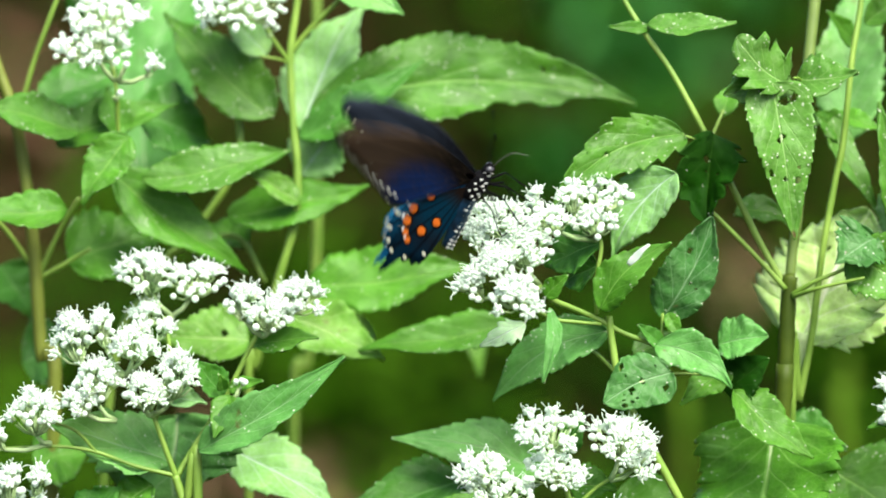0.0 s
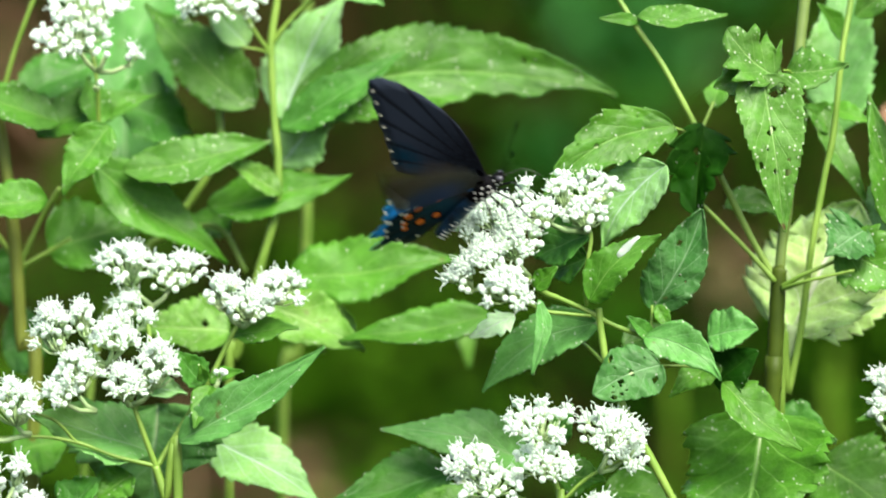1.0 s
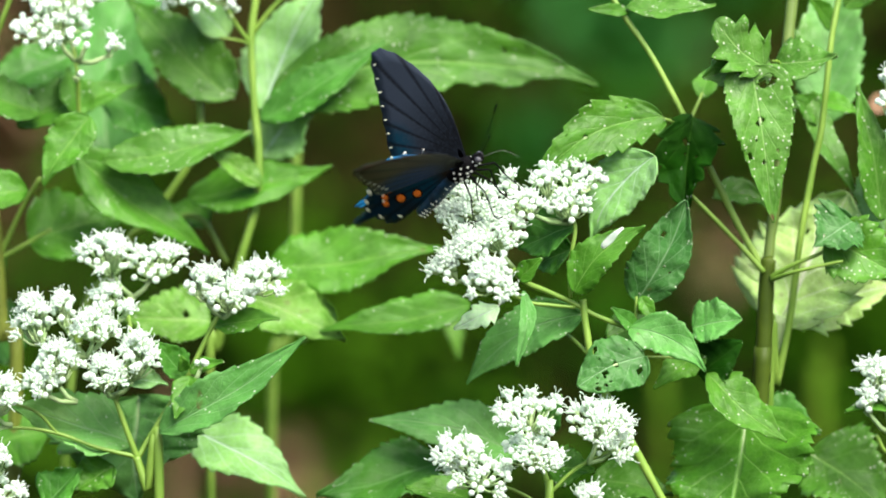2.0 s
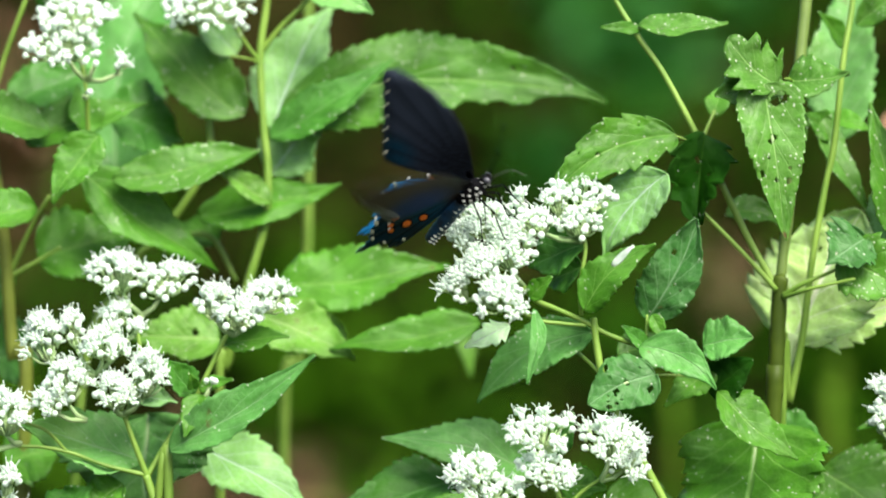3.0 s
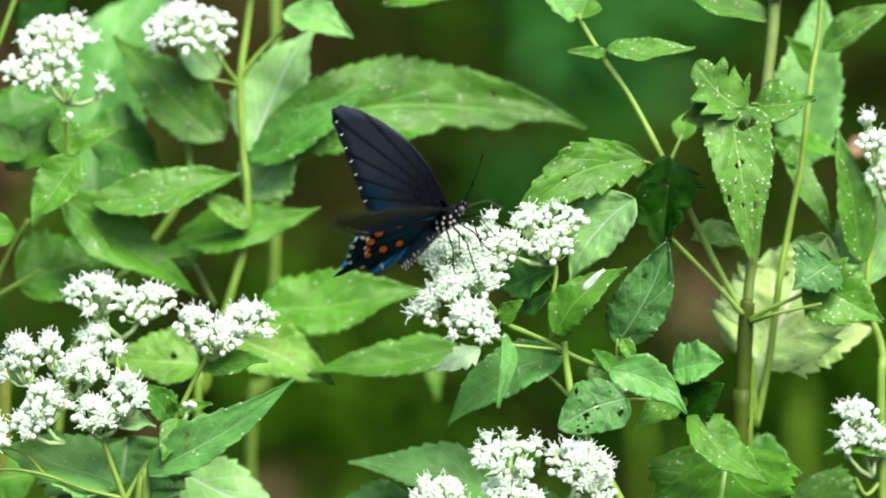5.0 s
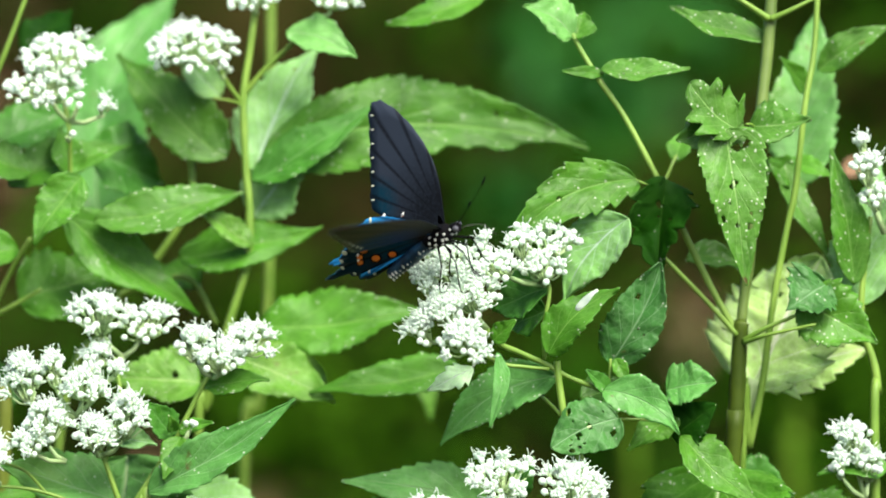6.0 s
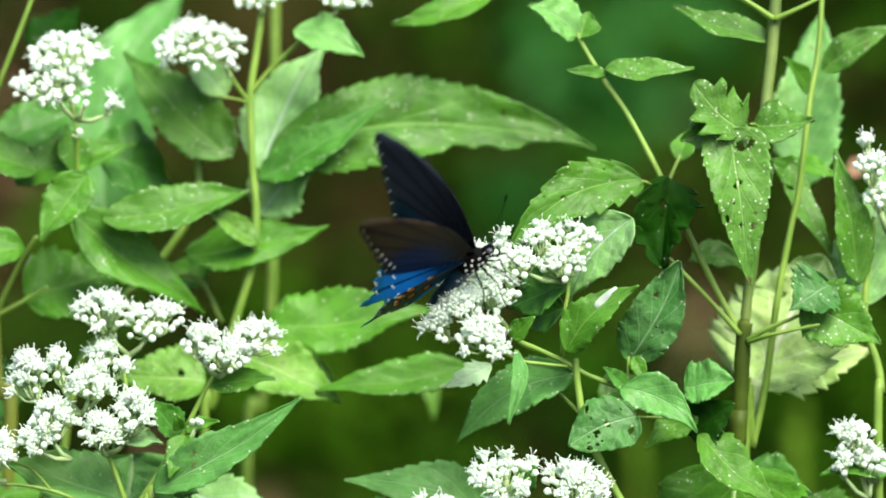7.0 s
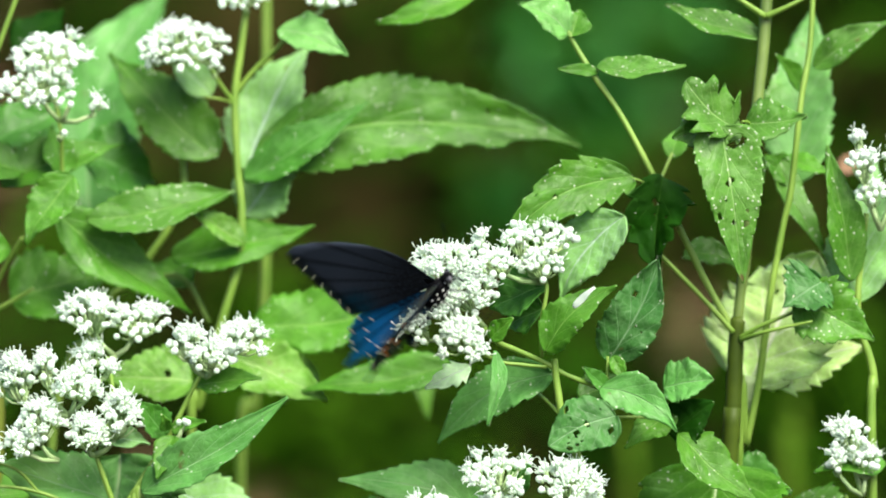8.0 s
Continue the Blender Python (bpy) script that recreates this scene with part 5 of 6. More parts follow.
def hinged(side, place, flap, sweep, twist):
    """A wing's pose in the butterfly's space: raised by flap, swept forward, twisted along its span."""
    x, y, z = place
    return pose(x, y * side, z, side * flap, 0, 0) @ pose(0, 0, 0, 0, -twist, 0) @ pose(0, 0, 0, 0, 0, -side * sweep)


FORE_HINGE, HIND_HINGE = (0.0035, 0.0012, 0.0022), (-0.001, 0.0012, 0.002)


def butterfly_motion():
    walk(butterfly, [
        (0, perch(0.0096, -0.0425, 1.0219, 53, 20, 17)), (0.1, perch(0.0115, -0.0425, 1.0225, 47, 26, 17)),
        (0.2, perch(0.0135, -0.0425, 1.0233, 36, 28, 20)), (0.3, perch(0.0167, -0.0425, 1.0221, 30, 29, 22)),
        (0.4, perch(0.0168, -0.0425, 1.0222, 28, 26, 21)), (0.5, perch(0.0196, -0.0425, 1.0222, 34, 21, 24)),
        (0.6, perch(0.0179, -0.0425, 1.0201, 26, 24, 24)), (0.7, perch(0.0177, -0.0425, 1.0197, 30, 25, 24)),
        (0.8, perch(0.0172, -0.0425, 1.0187, 28, 27, 24)), (0.9, perch(0.0166, -0.0425, 1.0171, 31, 28, 23)),
        (1, perch(0.0143, -0.0425, 1.0185, 37, 26, 23)), (1.1, perch(0.0120, -0.0425, 1.0179, 29, 27, 23)),
        (1.2, perch(0.0120, -0.0425, 1.0174, 35, 23, 24)), (1.3, perch(0.0116, -0.0425, 1.0189, 37, 24, 24)),
        (1.4, perch(0.0113, -0.0425, 1.0197, 38, 28, 23)), (1.5, perch(0.0107, -0.0425, 1.0194, 46, 19, 25)),
        (1.6, perch(0.0106, -0.0425, 1.0201, 40, 27, 24)), (1.7, perch(0.0124, -0.0425, 1.0215, 36, 29, 23)),
        (2.8, perch(0.0081, -0.0425, 1.0206, 39, 33, 20)), (2.9, perch(0.0088, -0.0425, 1.0200, 41, 29, 21)),
        (3, perch(0.0106, -0.0425, 1.0202, 39, 26, 19)), (3.1, perch(0.0126, -0.0425, 1.0198, 29, 31, 19)),
        (3.2, perch(0.0150, -0.0425, 1.0197, 32, 30, 18)), (3.3, perch(0.0155, -0.0425, 1.0207, 30, 30, 19)),
        (3.4, perch(0.0170, -0.0425, 1.0218, 28, 31, 18)), (3.5, perch(0.0166, -0.0425, 1.0226, 33, 25, 19)),
        (3.6, perch(0.0168, -0.0425, 1.0244, 30, 30, 19)), (3.7, perch(0.0176, -0.0425, 1.0241, 29, 28, 19)),
        (3.8, perch(0.0181, -0.0425, 1.0224, 29, 29, 17)), (3.9, perch(0.0179, -0.0425, 1.0226, 25, 30, 18)),
        (4, perch(0.0170, -0.0425, 1.0219, 32, 25, 18)), (4.1, perch(0.0153, -0.0425, 1.0218, 37, 29, 17)),
        (4.2, perch(0.0120, -0.0425, 1.0201, 42, 28, 18)), (4.3, perch(0.0083, -0.0425, 1.0189, 42, 34, 17)),
        (4.4, perch(0.0074, -0.0425, 1.0165, 43, 31, 17)), (4.5, perch(0.0072, -0.0425, 1.0151, 52, 33, 17)),
        (4.6, perch(0.0082, -0.0425, 1.0167, 47, 34, 18)), (4.7, perch(0.0102, -0.0425, 1.0160, 41, 33, 16)),
        (4.8, perch(0.0109, -0.0425, 1.0155, 39, 28, 17)), (4.9, perch(0.0116, -0.0425, 1.0167, 40, 27, 16)),
        (5, perch(0.0128, -0.0425, 1.0192, 36, 28, 16)), (5.1, perch(0.0140, -0.0425, 1.0217, 35, 34, 16)),
        (5.2, perch(0.0166, -0.0425, 1.0223, 35, 32, 16)), (6.3, perch(0.0116, -0.0425, 1.0159, 27, 31, 14)),
        (6.4, perch(0.0119, -0.0425, 1.0132, 32, 34, 13)), (6.5, perch(0.0143, -0.0425, 1.0123, 29, 33, 13)),
        (6.6, perch(0.0164, -0.0425, 1.0108, 26, 35, 16)), (6.7, perch(0.0178, -0.0425, 1.0091, 33, 31, 18)),
        (6.8, perch(0.0188, -0.0425, 1.0104, 31, 33, 20)), (6.9, perch(0.0208, -0.0425, 1.0108, 31, 34, 21)),
        (7, perch(0.0215, -0.0425, 1.0126, 38, 29, 23)), (7.1, perch(0.0229, -0.0425, 1.0133, 32, 32, 25)),
        (7.2, perch(0.0219, -0.0425, 1.0127, 34, 33, 28)), (7.3, perch(0.0194, -0.0425, 1.0102, 36, 25, 28)),
        (7.4, perch(0.0175, -0.0425, 1.0100, 37, 27, 31)), (7.5, perch(0.0164, -0.0425, 1.0084, 41, 25, 32)),
        (7.6, perch(0.0153, -0.0425, 1.0069, 36, 29, 34)), (7.7, perch(0.0152, -0.0425, 1.0044, 41, 32, 36)),
        (7.8, perch(0.0126, -0.0425, 1.0012, 48, 24, 36)), (7.9, perch(0.0124, -0.0425, 1.0021, 43, 33, 39)),
        (8, perch(0.0131, -0.0425, 1.0031, 55, 30, 39))
    ])
    # wings: side, hinge, lift, sweep and twist
    walk(WINGS["fore", 1], [
        (0, hinged(1, FORE_HINGE, 83, 1, 0)), (0.1, hinged(1, FORE_HINGE, 39, -10, 0)), (0.2, hinged(1, FORE_HINGE, 52, -8, 0)),
        (0.3, hinged(1, FORE_HINGE, 79, -11, 0)), (0.4, hinged(1, FORE_HINGE, 44, -9, 0)), (0.5, hinged(1, FORE_HINGE, 46, 0, 6)),
        (0.6, hinged(1, FORE_HINGE, 80, 0, 0)), (0.7, hinged(1, FORE_HINGE, 73, -8, 0)), (0.8, hinged(1, FORE_HINGE, 88, 1, 0)),
        (0.9, hinged(1, FORE_HINGE, 81, -2, 0)), (1, hinged(1, FORE_HINGE, 83, 0, 1)), (1.1, hinged(1, FORE_HINGE, 52, -7, 0)),
        (1.2, hinged(1, FORE_HINGE, 62, 1, 0)), (1.3, hinged(1, FORE_HINGE, 72, -8, 0)), (1.4, hinged(1, FORE_HINGE, 46, -12, 0)),
        (1.5, hinged(1, FORE_HINGE, 53, -5, 0)), (1.6, hinged(1, FORE_HINGE, 77, -8, 0)), (1.7, hinged(1, FORE_HINGE, 34, -9, 0)),
        (1.8, hinged(1, FORE_HINGE, 62, 1, 0)), (1.9, hinged(1, FORE_HINGE, 72, -8, 0)), (2, hinged(1, FORE_HINGE, 46, -12, 0)),
        (2.1, hinged(1, FORE_HINGE, 80, 0, 0)), (2.2, hinged(1, FORE_HINGE, 73, -8, 0)), (2.3, hinged(1, FORE_HINGE, 88, 1, 0)),
        (2.4, hinged(1, FORE_HINGE, 68, -6, 0)), (2.5, hinged(1, FORE_HINGE, 75, -6, 0)), (2.6, hinged(1, FORE_HINGE, 54, -9, 0)),
        (2.7, hinged(1, FORE_HINGE, 54, -4, 0)), (2.8, hinged(1, FORE_HINGE, 48, -19, 0)), (2.9, hinged(1, FORE_HINGE, 81, -12, 0)),
        (3, hinged(1, FORE_HINGE, 93, 18, -2)), (3.1, hinged(1, FORE_HINGE, 54, -4, 0)), (3.2, hinged(1, FORE_HINGE, 68, -6, 0)),
        (3.3, hinged(1, FORE_HINGE, 75, -6, 0)), (3.4, hinged(1, FORE_HINGE, 54, -9, 0)), (3.5, hinged(1, FORE_HINGE, 54, -4, 7)),
        (3.6, hinged(1, FORE_HINGE, 78, -8, 0)), (3.7, hinged(1, FORE_HINGE, 80, -11, 0)), (3.8, hinged(1, FORE_HINGE, 58, -9, 0)),
        (3.9, hinged(1, FORE_HINGE, 94, 4, 0)), (4, hinged(1, FORE_HINGE, 53, -13, -7)), (4.1, hinged(1, FORE_HINGE, 59, -11, 0)),
        (4.2, hinged(1, FORE_HINGE, 63, -7, 0)), (4.3, hinged(1, FORE_HINGE, 59, -16, 0)), (4.4, hinged(1, FORE_HINGE, 35, -19, 0)),
        (4.5, hinged(1, FORE_HINGE, 45, -9, 14)), (4.6, hinged(1, FORE_HINGE, 85, -11, 0)), (4.7, hinged(1, FORE_HINGE, 62, -10, 0)),
        (4.8, hinged(1, FORE_HINGE, 64, 2, 0)), (4.9, hinged(1, FORE_HINGE, 69, -4, 0)), (5, hinged(1, FORE_HINGE, 70, -12, -1)),
        (5.1, hinged(1, FORE_HINGE, 59, -14, 0)), (5.2, hinged(1, FORE_HINGE, 84, -8, 0)), (5.3, hinged(1, FORE_HINGE, 62, -10, 0)),
        (5.4, hinged(1, FORE_HINGE, 64, 2, 0)), (5.5, hinged(1, FORE_HINGE, 69, -4, 0)), (5.6, hinged(1, FORE_HINGE, 80, -11, 0)),
        (5.7, hinged(1, FORE_HINGE, 58, -9, 0)), (5.8, hinged(1, FORE_HINGE, 68, -6, 0)), (5.9, hinged(1, FORE_HINGE, 75, -6, 0)),
        (6, hinged(1, FORE_HINGE, 54, -9, 0)), (6.1, hinged(1, FORE_HINGE, 78, -8, 0)), (6.2, hinged(1, FORE_HINGE, 54, -4, 0)),
        (6.3, hinged(1, FORE_HINGE, 56, 1, 0)), (6.4, hinged(1, FORE_HINGE, 68, -5, 0)), (6.5, hinged(1, FORE_HINGE, 92, -4, -4)),
        (6.6, hinged(1, FORE_HINGE, 72, -2, 0)), (6.7, hinged(1, FORE_HINGE, 77, -7, 0)), (6.8, hinged(1, FORE_HINGE, 76, -8, 0)),
        (6.9, hinged(1, FORE_HINGE, 57, -5, 0)), (7, hinged(1, FORE_HINGE, 74, 7, 14)), (7.1, hinged(1, FORE_HINGE, 84, -6, 0)),
        (7.2, hinged(1, FORE_HINGE, 71, -9, 0)), (7.3, hinged(1, FORE_HINGE, 63, -4, 0)), (7.4, hinged(1, FORE_HINGE, 86, 1, 0)),
        (7.5, hinged(1, FORE_HINGE, 74, -6, 1)), (7.6, hinged(1, FORE_HINGE, 64, -1, 0)), (7.7, hinged(1, FORE_HINGE, 87, -3, 0)),
        (7.8, hinged(1, FORE_HINGE, 60, -7, 0)), (7.9, hinged(1, FORE_HINGE, 93, 3, 0)), (8, hinged(1, FORE_HINGE, 75, -5, -3))
    ])
    walk(WINGS["fore", -1], [
        (0, hinged(-1, FORE_HINGE, 83, -5, -4)), (0.1, hinged(-1, FORE_HINGE, 39, 0, 0)), (0.2, hinged(-1, FORE_HINGE, 60, 6, 0)),
        (0.3, hinged(-1, FORE_HINGE, 76, -1, 0)), (0.4, hinged(-1, FORE_HINGE, 33, -2, 0)), (0.5, hinged(-1, FORE_HINGE, 39, -1, 5)),
        (0.6, hinged(-1, FORE_HINGE, 63, 2, 0)), (0.7, hinged(-1, FORE_HINGE, 68, 0, 0)), (0.8, hinged(-1, FORE_HINGE, 36, 0, 0)),
        (0.9, hinged(-1, FORE_HINGE, 90, 1, 0)), (1, hinged(-1, FORE_HINGE, 49, -1, 0)), (1.1, hinged(-1, FORE_HINGE, 35, 7, 0)),
        (1.2, hinged(-1, FORE_HINGE, 69, -1, 0)), (1.3, hinged(-1, FORE_HINGE, 65, -4, 0)), (1.4, hinged(-1, FORE_HINGE, 46, -1, 0)),
        (1.5, hinged(-1, FORE_HINGE, 94, -8, 5)), (1.6, hinged(-1, FORE_HINGE, 55, -5, 0)), (1.7, hinged(-1, FORE_HINGE, 40, 1, 0)),
        (1.8, hinged(-1, FORE_HINGE, 69, -1, 0)), (1.9, hinged(-1, FORE_HINGE, 65, -4, 0)), (2, hinged(-1, FORE_HINGE, 46, -1, 0)),
        (2.1, hinged(-1, FORE_HINGE, 63, 2, 0)), (2.2, hinged(-1, FORE_HINGE, 68, 0, 0)), (2.3, hinged(-1, FORE_HINGE, 36, 0, 0)),
        (2.4, hinged(-1, FORE_HINGE, 72, -4, 0)), (2.5, hinged(-1, FORE_HINGE, 61, -8, 0)), (2.6, hinged(-1, FORE_HINGE, 35, -3, 0)),
        (2.7, hinged(-1, FORE_HINGE, 32, 1, 0)), (2.8, hinged(-1, FORE_HINGE, 51, -5, 0)), (2.9, hinged(-1, FORE_HINGE, 78, -3, 0)),
        (3, hinged(-1, FORE_HINGE, 46, -8, 0)), (3.1, hinged(-1, FORE_HINGE, 32, 1, 0)), (3.2, hinged(-1, FORE_HINGE, 72, -4, 0)),
        (3.3, hinged(-1, FORE_HINGE, 61, -8, 0)), (3.4, hinged(-1, FORE_HINGE, 35, -3, 0)), (3.5, hinged(-1, FORE_HINGE, 49, -5, 0)),
        (3.6, hinged(-1, FORE_HINGE, 72, -8, 0)), (3.7, hinged(-1, FORE_HINGE, 52, -8, 0)), (3.8, hinged(-1, FORE_HINGE, 40, -5, 0)),
        (3.9, hinged(-1, FORE_HINGE, 37, -6, 0)), (4, hinged(-1, FORE_HINGE, 39, -10, -6)), (4.1, hinged(-1, FORE_HINGE, 40, -5, 0)),
        (4.2, hinged(-1, FORE_HINGE, 44, -6, 0)), (4.3, hinged(-1, FORE_HINGE, 35, 5, 0)), (4.4, hinged(-1, FORE_HINGE, 20, 18, 0)),
        (4.5, hinged(-1, FORE_HINGE, 55, -8, 11)), (4.6, hinged(-1, FORE_HINGE, 81, -1, 0)), (4.7, hinged(-1, FORE_HINGE, 35, 2, 0)),
        (4.8, hinged(-1, FORE_HINGE, 40, 0, 0)), (4.9, hinged(-1, FORE_HINGE, 74, -2, 0)), (5, hinged(-1, FORE_HINGE, 39, -7, -9)),
        (5.1, hinged(-1, FORE_HINGE, 36, -2, 0)), (5.2, hinged(-1, FORE_HINGE, 64, -3, 0)), (5.3, hinged(-1, FORE_HINGE, 35, 2, 0)),
        (5.4, hinged(-1, FORE_HINGE, 40, 0, 0)), (5.5, hinged(-1, FORE_HINGE, 74, -2, 0)), (5.6, hinged(-1, FORE_HINGE, 52, -8, 0)),
        (5.7, hinged(-1, FORE_HINGE, 40, -5, 0)), (5.8, hinged(-1, FORE_HINGE, 72, -4, 0)), (5.9, hinged(-1, FORE_HINGE, 61, -8, 0)),
        (6, hinged(-1, FORE_HINGE, 35, -3, 0)), (6.1, hinged(-1, FORE_HINGE, 72, -8, 0)), (6.2, hinged(-1, FORE_HINGE, 32, 1, 0)),
        (6.3, hinged(-1, FORE_HINGE, 30, 0, 0)), (6.4, hinged(-1, FORE_HINGE, 69, -9, 0)), (6.5, hinged(-1, FORE_HINGE, 25, 2, 0)),
        (6.6, hinged(-1, FORE_HINGE, 23, 5, 0)), (6.7, hinged(-1, FORE_HINGE, 73, -1, 0)), (6.8, hinged(-1, FORE_HINGE, 44, 1, 0)),
        (6.9, hinged(-1, FORE_HINGE, 35, 0, 0)), (7, hinged(-1, FORE_HINGE, 63, 2, 2)), (7.1, hinged(-1, FORE_HINGE, 61, 1, 0)),
        (7.2, hinged(-1, FORE_HINGE, 47, -4, 0)), (7.3, hinged(-1, FORE_HINGE, 57, 5, 0)), (7.4, hinged(-1, FORE_HINGE, 85, 3, 0)),
        (7.5, hinged(-1, FORE_HINGE, 58, -2, 0)), (7.6, hinged(-1, FORE_HINGE, 40, -2, 0)), (7.7, hinged(-1, FORE_HINGE, 87, -2, 0)),
        (7.8, hinged(-1, FORE_HINGE, 42, 9, 0)), (7.9, hinged(-1, FORE_HINGE, 60, 0, 0)), (8, hinged(-1, FORE_HINGE, 46, 17, 0))
    ])
    walk(WINGS["hind", 1], [
        (0, hinged(1, HIND_HINGE, 88, 1, 0)), (0.1, hinged(1, HIND_HINGE, 43, 0, 0)), (0.2, hinged(1, HIND_HINGE, 54, -1, 0)),
        (0.3, hinged(1, HIND_HINGE, 77, -2, 0)), (0.4, hinged(1, HIND_HINGE, 47, -3, 0)), (0.5, hinged(1, HIND_HINGE, 40, -4, 0)),
        (0.6, hinged(1, HIND_HINGE, 78, -4, 0)), (0.7, hinged(1, HIND_HINGE, 72, -4, 0)), (0.8, hinged(1, HIND_HINGE, 85, -3, 0)),
        (0.9, hinged(1, HIND_HINGE, 79, -3, 0)), (1, hinged(1, HIND_HINGE, 83, -3, 0)), (1.1, hinged(1, HIND_HINGE, 54, -3, 0)),
        (1.2, hinged(1, HIND_HINGE, 63, -2, 0)), (1.3, hinged(1, HIND_HINGE, 71, -2, 0)), (1.4, hinged(1, HIND_HINGE, 48, -1, 0)),
        (1.5, hinged(1, HIND_HINGE, 55, -1, 0)), (1.6, hinged(1, HIND_HINGE, 75, -1, 0)), (1.7, hinged(1, HIND_HINGE, 38, -1, 0)),
        (1.8, hinged(1, HIND_HINGE, 63, -2, 0)), (1.9, hinged(1, HIND_HINGE, 71, -2, 0)), (2, hinged(1, HIND_HINGE, 48, -1, 0)),
        (2.1, hinged(1, HIND_HINGE, 78, -4, 0)), (2.2, hinged(1, HIND_HINGE, 72, -4, 0)), (2.3, hinged(1, HIND_HINGE, 85, -3, 0)),
        (2.4, hinged(1, HIND_HINGE, 67, -1, 0)), (2.5, hinged(1, HIND_HINGE, 74, -3, 0)), (2.6, hinged(1, HIND_HINGE, 56, -4, 0)),
        (2.7, hinged(1, HIND_HINGE, 55, 0, 0)), (2.8, hinged(1, HIND_HINGE, 51, 1, 0)), (2.9, hinged(1, HIND_HINGE, 78, 1, 0)),
        (3, hinged(1, HIND_HINGE, 63, 1, 0)), (3.1, hinged(1, HIND_HINGE, 55, 0, 0)), (3.2, hinged(1, HIND_HINGE, 67, -1, 0)),
        (3.3, hinged(1, HIND_HINGE, 74, -3, 0)), (3.4, hinged(1, HIND_HINGE, 56, -4, 0)), (3.5, hinged(1, HIND_HINGE, 50, -5, 0)),
        (3.6, hinged(1, HIND_HINGE, 76, -5, 0)), (3.7, hinged(1, HIND_HINGE, 78, -4, 0)), (3.8, hinged(1, HIND_HINGE, 59, -4, 0)),
        (3.9, hinged(1, HIND_HINGE, 90, -4, 0)), (4, hinged(1, HIND_HINGE, 61, -3, 0)), (4.1, hinged(1, HIND_HINGE, 60, -3, 0)),
        (4.2, hinged(1, HIND_HINGE, 63, -2, 0)), (4.3, hinged(1, HIND_HINGE, 60, -2, 0)), (4.4, hinged(1, HIND_HINGE, 39, -1, 0)),
        (4.5, hinged(1, HIND_HINGE, 48, -1, 0)), (4.6, hinged(1, HIND_HINGE, 82, -2, 0)), (4.7, hinged(1, HIND_HINGE, 62, -3, 0)),
        (4.8, hinged(1, HIND_HINGE, 64, -4, 0)), (4.9, hinged(1, HIND_HINGE, 69, -5, 0)), (5, hinged(1, HIND_HINGE, 62, -6, 0)),
        (5.1, hinged(1, HIND_HINGE, 60, -6, 0)), (5.2, hinged(1, HIND_HINGE, 81, -5, 0)), (5.3, hinged(1, HIND_HINGE, 62, -3, 0)),
        (5.4, hinged(1, HIND_HINGE, 64, -4, 0)), (5.5, hinged(1, HIND_HINGE, 69, -5, 0)), (5.6, hinged(1, HIND_HINGE, 78, -4, 0)),
        (5.7, hinged(1, HIND_HINGE, 59, -4, 0)), (5.8, hinged(1, HIND_HINGE, 67, -1, 0)), (5.9, hinged(1, HIND_HINGE, 74, -3, 0)),
        (6, hinged(1, HIND_HINGE, 56, -4, 0)), (6.1, hinged(1, HIND_HINGE, 76, -5, 0)), (6.2, hinged(1, HIND_HINGE, 55, 0, 0)),
        (6.3, hinged(1, HIND_HINGE, 57, -5, 0)), (6.4, hinged(1, HIND_HINGE, 68, -5, 0)), (6.5, hinged(1, HIND_HINGE, 66, -5, 0)),
        (6.6, hinged(1, HIND_HINGE, 71, -4, 0)), (6.7, hinged(1, HIND_HINGE, 76, -3, 0)), (6.8, hinged(1, HIND_HINGE, 75, -2, 0)),
        (6.9, hinged(1, HIND_HINGE, 58, -1, 0)), (7, hinged(1, HIND_HINGE, 91, -1, 0)), (7.1, hinged(1, HIND_HINGE, 81, 0, 0)),
        (7.2, hinged(1, HIND_HINGE, 70, 1, 0)), (7.3, hinged(1, HIND_HINGE, 64, 1, 0)), (7.4, hinged(1, HIND_HINGE, 83, 2, 0)),
        (7.5, hinged(1, HIND_HINGE, 80, 3, 0)), (7.6, hinged(1, HIND_HINGE, 64, 2, 0)), (7.7, hinged(1, HIND_HINGE, 84, 1, 0)),
        (7.8, hinged(1, HIND_HINGE, 61, 1, 0)), (7.9, hinged(1, HIND_HINGE, 89, 0, 0)), (8, hinged(1, HIND_HINGE, 69, -1, 0))
    ])
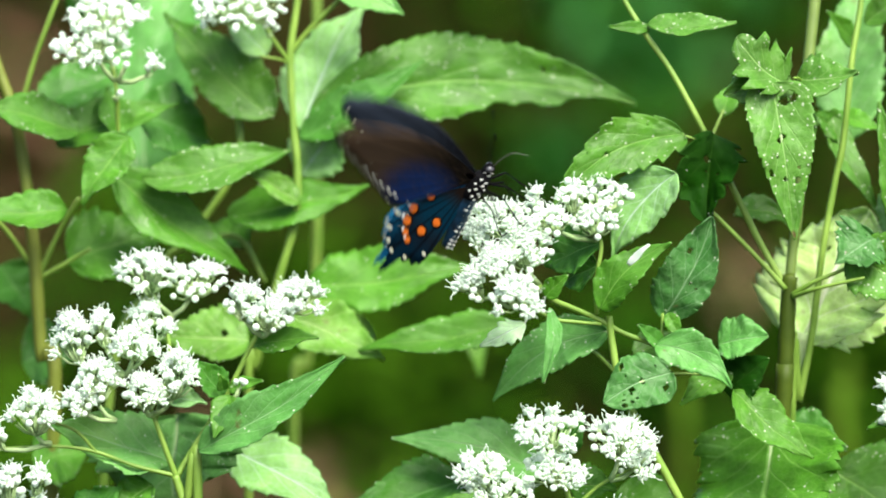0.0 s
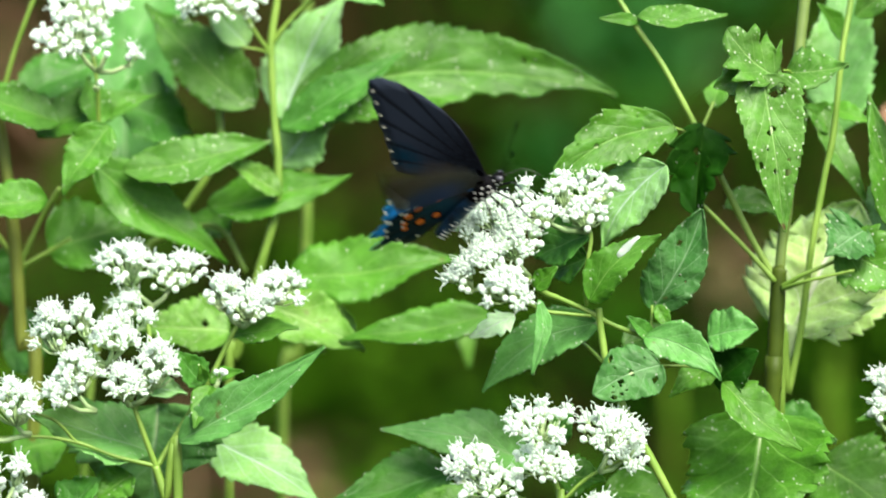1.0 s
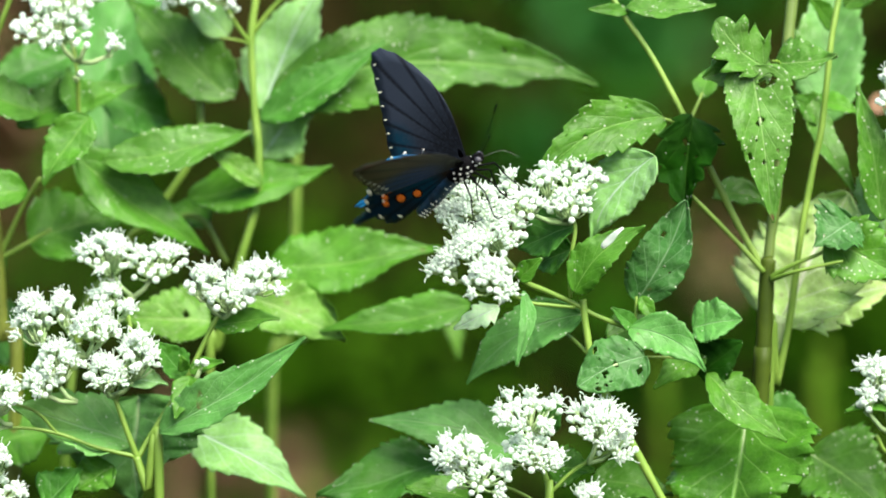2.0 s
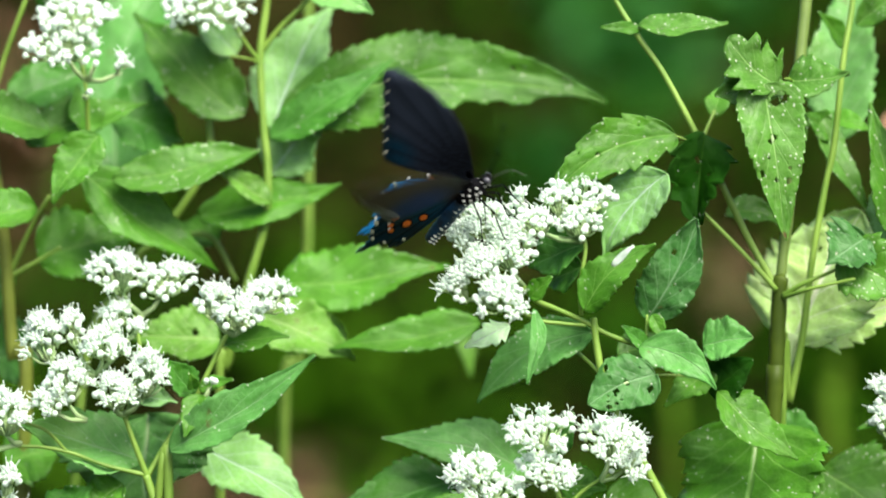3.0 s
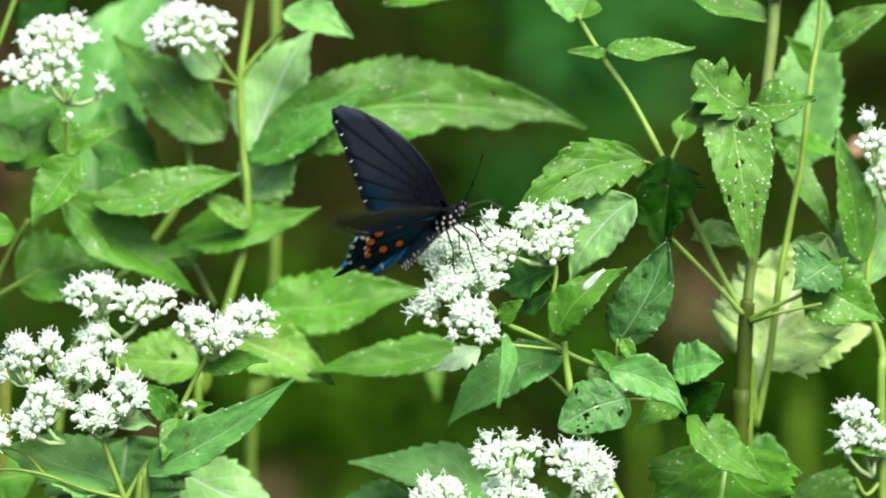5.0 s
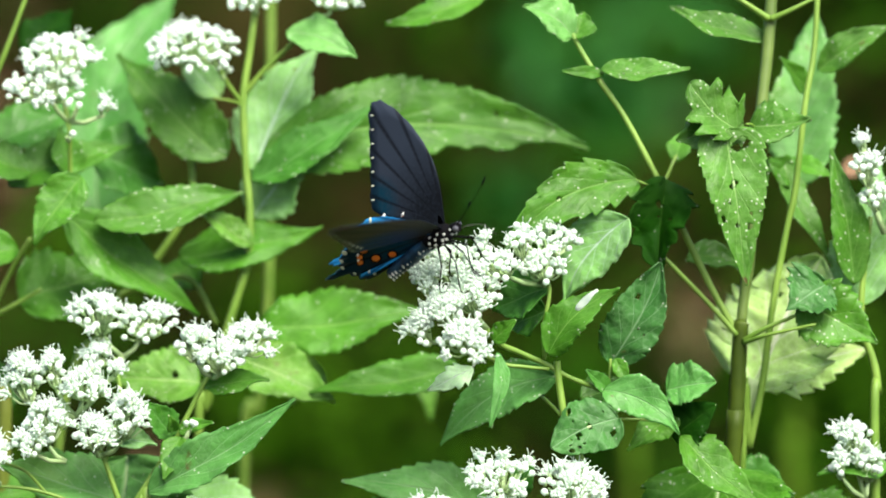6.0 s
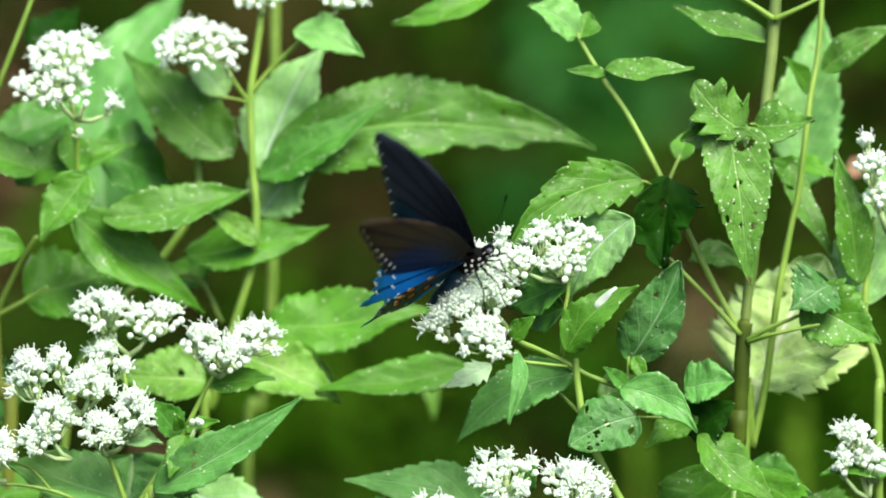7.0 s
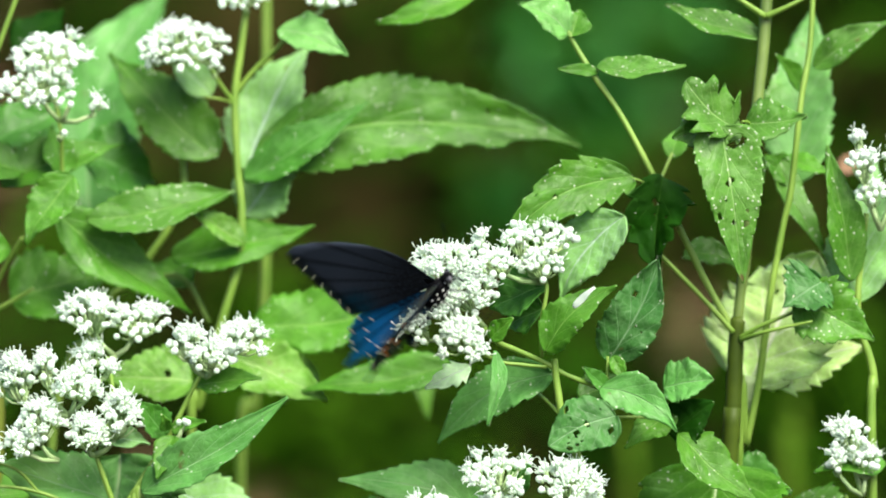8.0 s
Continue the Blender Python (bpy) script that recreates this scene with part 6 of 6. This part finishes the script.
    walk(WINGS["hind", -1], [
        (0, hinged(-1, HIND_HINGE, 100, -2, 0)), (0.1, hinged(-1, HIND_HINGE, 96, 0, 0)), (0.2, hinged(-1, HIND_HINGE, 77, -12, 0)),
        (0.3, hinged(-1, HIND_HINGE, 66, -12, 0)), (0.4, hinged(-1, HIND_HINGE, 59, -7, 0)), (0.5, hinged(-1, HIND_HINGE, 46, -12, 0)),
        (0.6, hinged(-1, HIND_HINGE, 48, -12, 0)), (0.7, hinged(-1, HIND_HINGE, 54, -10, 0)), (0.8, hinged(-1, HIND_HINGE, 56, -12, 0)),
        (0.9, hinged(-1, HIND_HINGE, 60, -12, 0)), (1, hinged(-1, HIND_HINGE, 64, -4, 0)), (1.1, hinged(-1, HIND_HINGE, 70, -7, 0)),
        (1.2, hinged(-1, HIND_HINGE, 72, -2, 0)), (1.3, hinged(-1, HIND_HINGE, 79, 1, 0)), (1.4, hinged(-1, HIND_HINGE, 84, -5, 0)),
        (1.5, hinged(-1, HIND_HINGE, 84, -2, 0)), (1.6, hinged(-1, HIND_HINGE, 86, -5, 0)), (1.7, hinged(-1, HIND_HINGE, 84, -8, 0)),
        (1.8, hinged(-1, HIND_HINGE, 72, -2, 0)), (1.9, hinged(-1, HIND_HINGE, 79, 1, 0)), (2, hinged(-1, HIND_HINGE, 84, -5, 0)),
        (2.1, hinged(-1, HIND_HINGE, 48, -12, 0)), (2.2, hinged(-1, HIND_HINGE, 54, -10, 0)), (2.3, hinged(-1, HIND_HINGE, 56, -12, 0)),
        (2.4, hinged(-1, HIND_HINGE, 66, -7, 0)), (2.5, hinged(-1, HIND_HINGE, 65, -6, 0)), (2.6, hinged(-1, HIND_HINGE, 64, -8, 0)),
        (2.7, hinged(-1, HIND_HINGE, 66, -9, 0)), (2.8, hinged(-1, HIND_HINGE, 65, -12, 0)), (2.9, hinged(-1, HIND_HINGE, 67, -11, 0)),
        (3, hinged(-1, HIND_HINGE, 65, 0, 0)), (3.1, hinged(-1, HIND_HINGE, 66, -9, 0)), (3.2, hinged(-1, HIND_HINGE, 66, -7, 0)),
        (3.3, hinged(-1, HIND_HINGE, 65, -6, 0)), (3.4, hinged(-1, HIND_HINGE, 64, -8, 0)), (3.5, hinged(-1, HIND_HINGE, 61, -3, 0)),
        (3.6, hinged(-1, HIND_HINGE, 64, -9, 0)), (3.7, hinged(-1, HIND_HINGE, 68, 2, 0)), (3.8, hinged(-1, HIND_HINGE, 70, -2, 0)),
        (3.9, hinged(-1, HIND_HINGE, 70, -7, 0)), (4, hinged(-1, HIND_HINGE, 70, -5, 0)), (4.1, hinged(-1, HIND_HINGE, 72, 0, 0)),
        (4.2, hinged(-1, HIND_HINGE, 68, 3, 0)), (4.3, hinged(-1, HIND_HINGE, 67, -10, 0)), (4.4, hinged(-1, HIND_HINGE, 62, -12, 0)),
        (4.5, hinged(-1, HIND_HINGE, 63, -12, 0)), (4.6, hinged(-1, HIND_HINGE, 64, -9, 0)), (4.7, hinged(-1, HIND_HINGE, 69, -1, 0)),
        (4.8, hinged(-1, HIND_HINGE, 64, -1, 0)), (4.9, hinged(-1, HIND_HINGE, 64, 1, 0)), (5, hinged(-1, HIND_HINGE, 66, -5, 0)),
        (5.1, hinged(-1, HIND_HINGE, 66, -11, 0)), (5.2, hinged(-1, HIND_HINGE, 65, -10, 0)), (5.3, hinged(-1, HIND_HINGE, 69, -1, 0)),
        (5.4, hinged(-1, HIND_HINGE, 64, -1, 0)), (5.5, hinged(-1, HIND_HINGE, 64, 1, 0)), (5.6, hinged(-1, HIND_HINGE, 68, 2, 0)),
        (5.7, hinged(-1, HIND_HINGE, 70, -2, 0)), (5.8, hinged(-1, HIND_HINGE, 66, -7, 0)), (5.9, hinged(-1, HIND_HINGE, 65, -6, 0)),
        (6, hinged(-1, HIND_HINGE, 64, -8, 0)), (6.1, hinged(-1, HIND_HINGE, 64, -9, 0)), (6.2, hinged(-1, HIND_HINGE, 66, -9, 0)),
        (6.3, hinged(-1, HIND_HINGE, 59, -2, 0)), (6.4, hinged(-1, HIND_HINGE, 59, -1, 0)), (6.5, hinged(-1, HIND_HINGE, 58, -8, 0)),
        (6.6, hinged(-1, HIND_HINGE, 53, -12, 0)), (6.7, hinged(-1, HIND_HINGE, 51, -7, 0)), (6.8, hinged(-1, HIND_HINGE, 48, -12, 0)),
        (6.9, hinged(-1, HIND_HINGE, 43, -12, 0)), (7, hinged(-1, HIND_HINGE, 42, 0, 0)), (7.1, hinged(-1, HIND_HINGE, 42, -12, 0)),
        (7.2, hinged(-1, HIND_HINGE, 43, -12, 0)), (7.3, hinged(-1, HIND_HINGE, 48, -5, 0)), (7.4, hinged(-1, HIND_HINGE, 50, -12, 0)),
        (7.5, hinged(-1, HIND_HINGE, 51, -1, 0)), (7.6, hinged(-1, HIND_HINGE, 52, -12, 0)), (7.7, hinged(-1, HIND_HINGE, 50, -12, 0)),
        (7.8, hinged(-1, HIND_HINGE, 56, -1, 0)), (7.9, hinged(-1, HIND_HINGE, 50, -12, 0)), (8, hinged(-1, HIND_HINGE, 59, -12, 0))
    ])


# ---- what moves: wind on the plants, the butterfly and its wings ----
WIND_LEFT = [(0, 0.000), (0.5, -0.065), (1, -0.160), (1.5, -0.250), (1.7, -0.270), (2.8, -0.366), (3, -0.356), (3.5, -0.327), (4, -0.289), (4.5, -0.217), (5, -0.144), (5.2, -0.096), (6.3, 0.000), (6.5, 0.000), (7, 0.039), (7.5, 0.010), (8, -0.077)]
TUG = [(0, 0.000), (0.5, 0.142), (1, 0.000), (1.5, -0.048), (1.7, -0.058), (2.8, -0.116), (3, -0.110), (3.5, 0.031), (4, 0.022), (4.5, -0.138), (5, -0.046), (5.2, -0.048), (6.3, -0.058), (6.5, -0.038), (7, 0.195), (7.5, 0.004), (8, -0.046)]


def sway(thing, lean):
    """Rocks a rooted plant about its foot: seconds and degrees."""
    x, y, z = thing.location
    walk(thing, [(t, pose(x, y, z, 0, a, 0)) for t, a in lean])


def motions():
    for thing in (L2, L4, L3, LB):
        sway(thing, WIND_LEFT)
    sway(C, TUG)
    butterfly_motion()


motions()
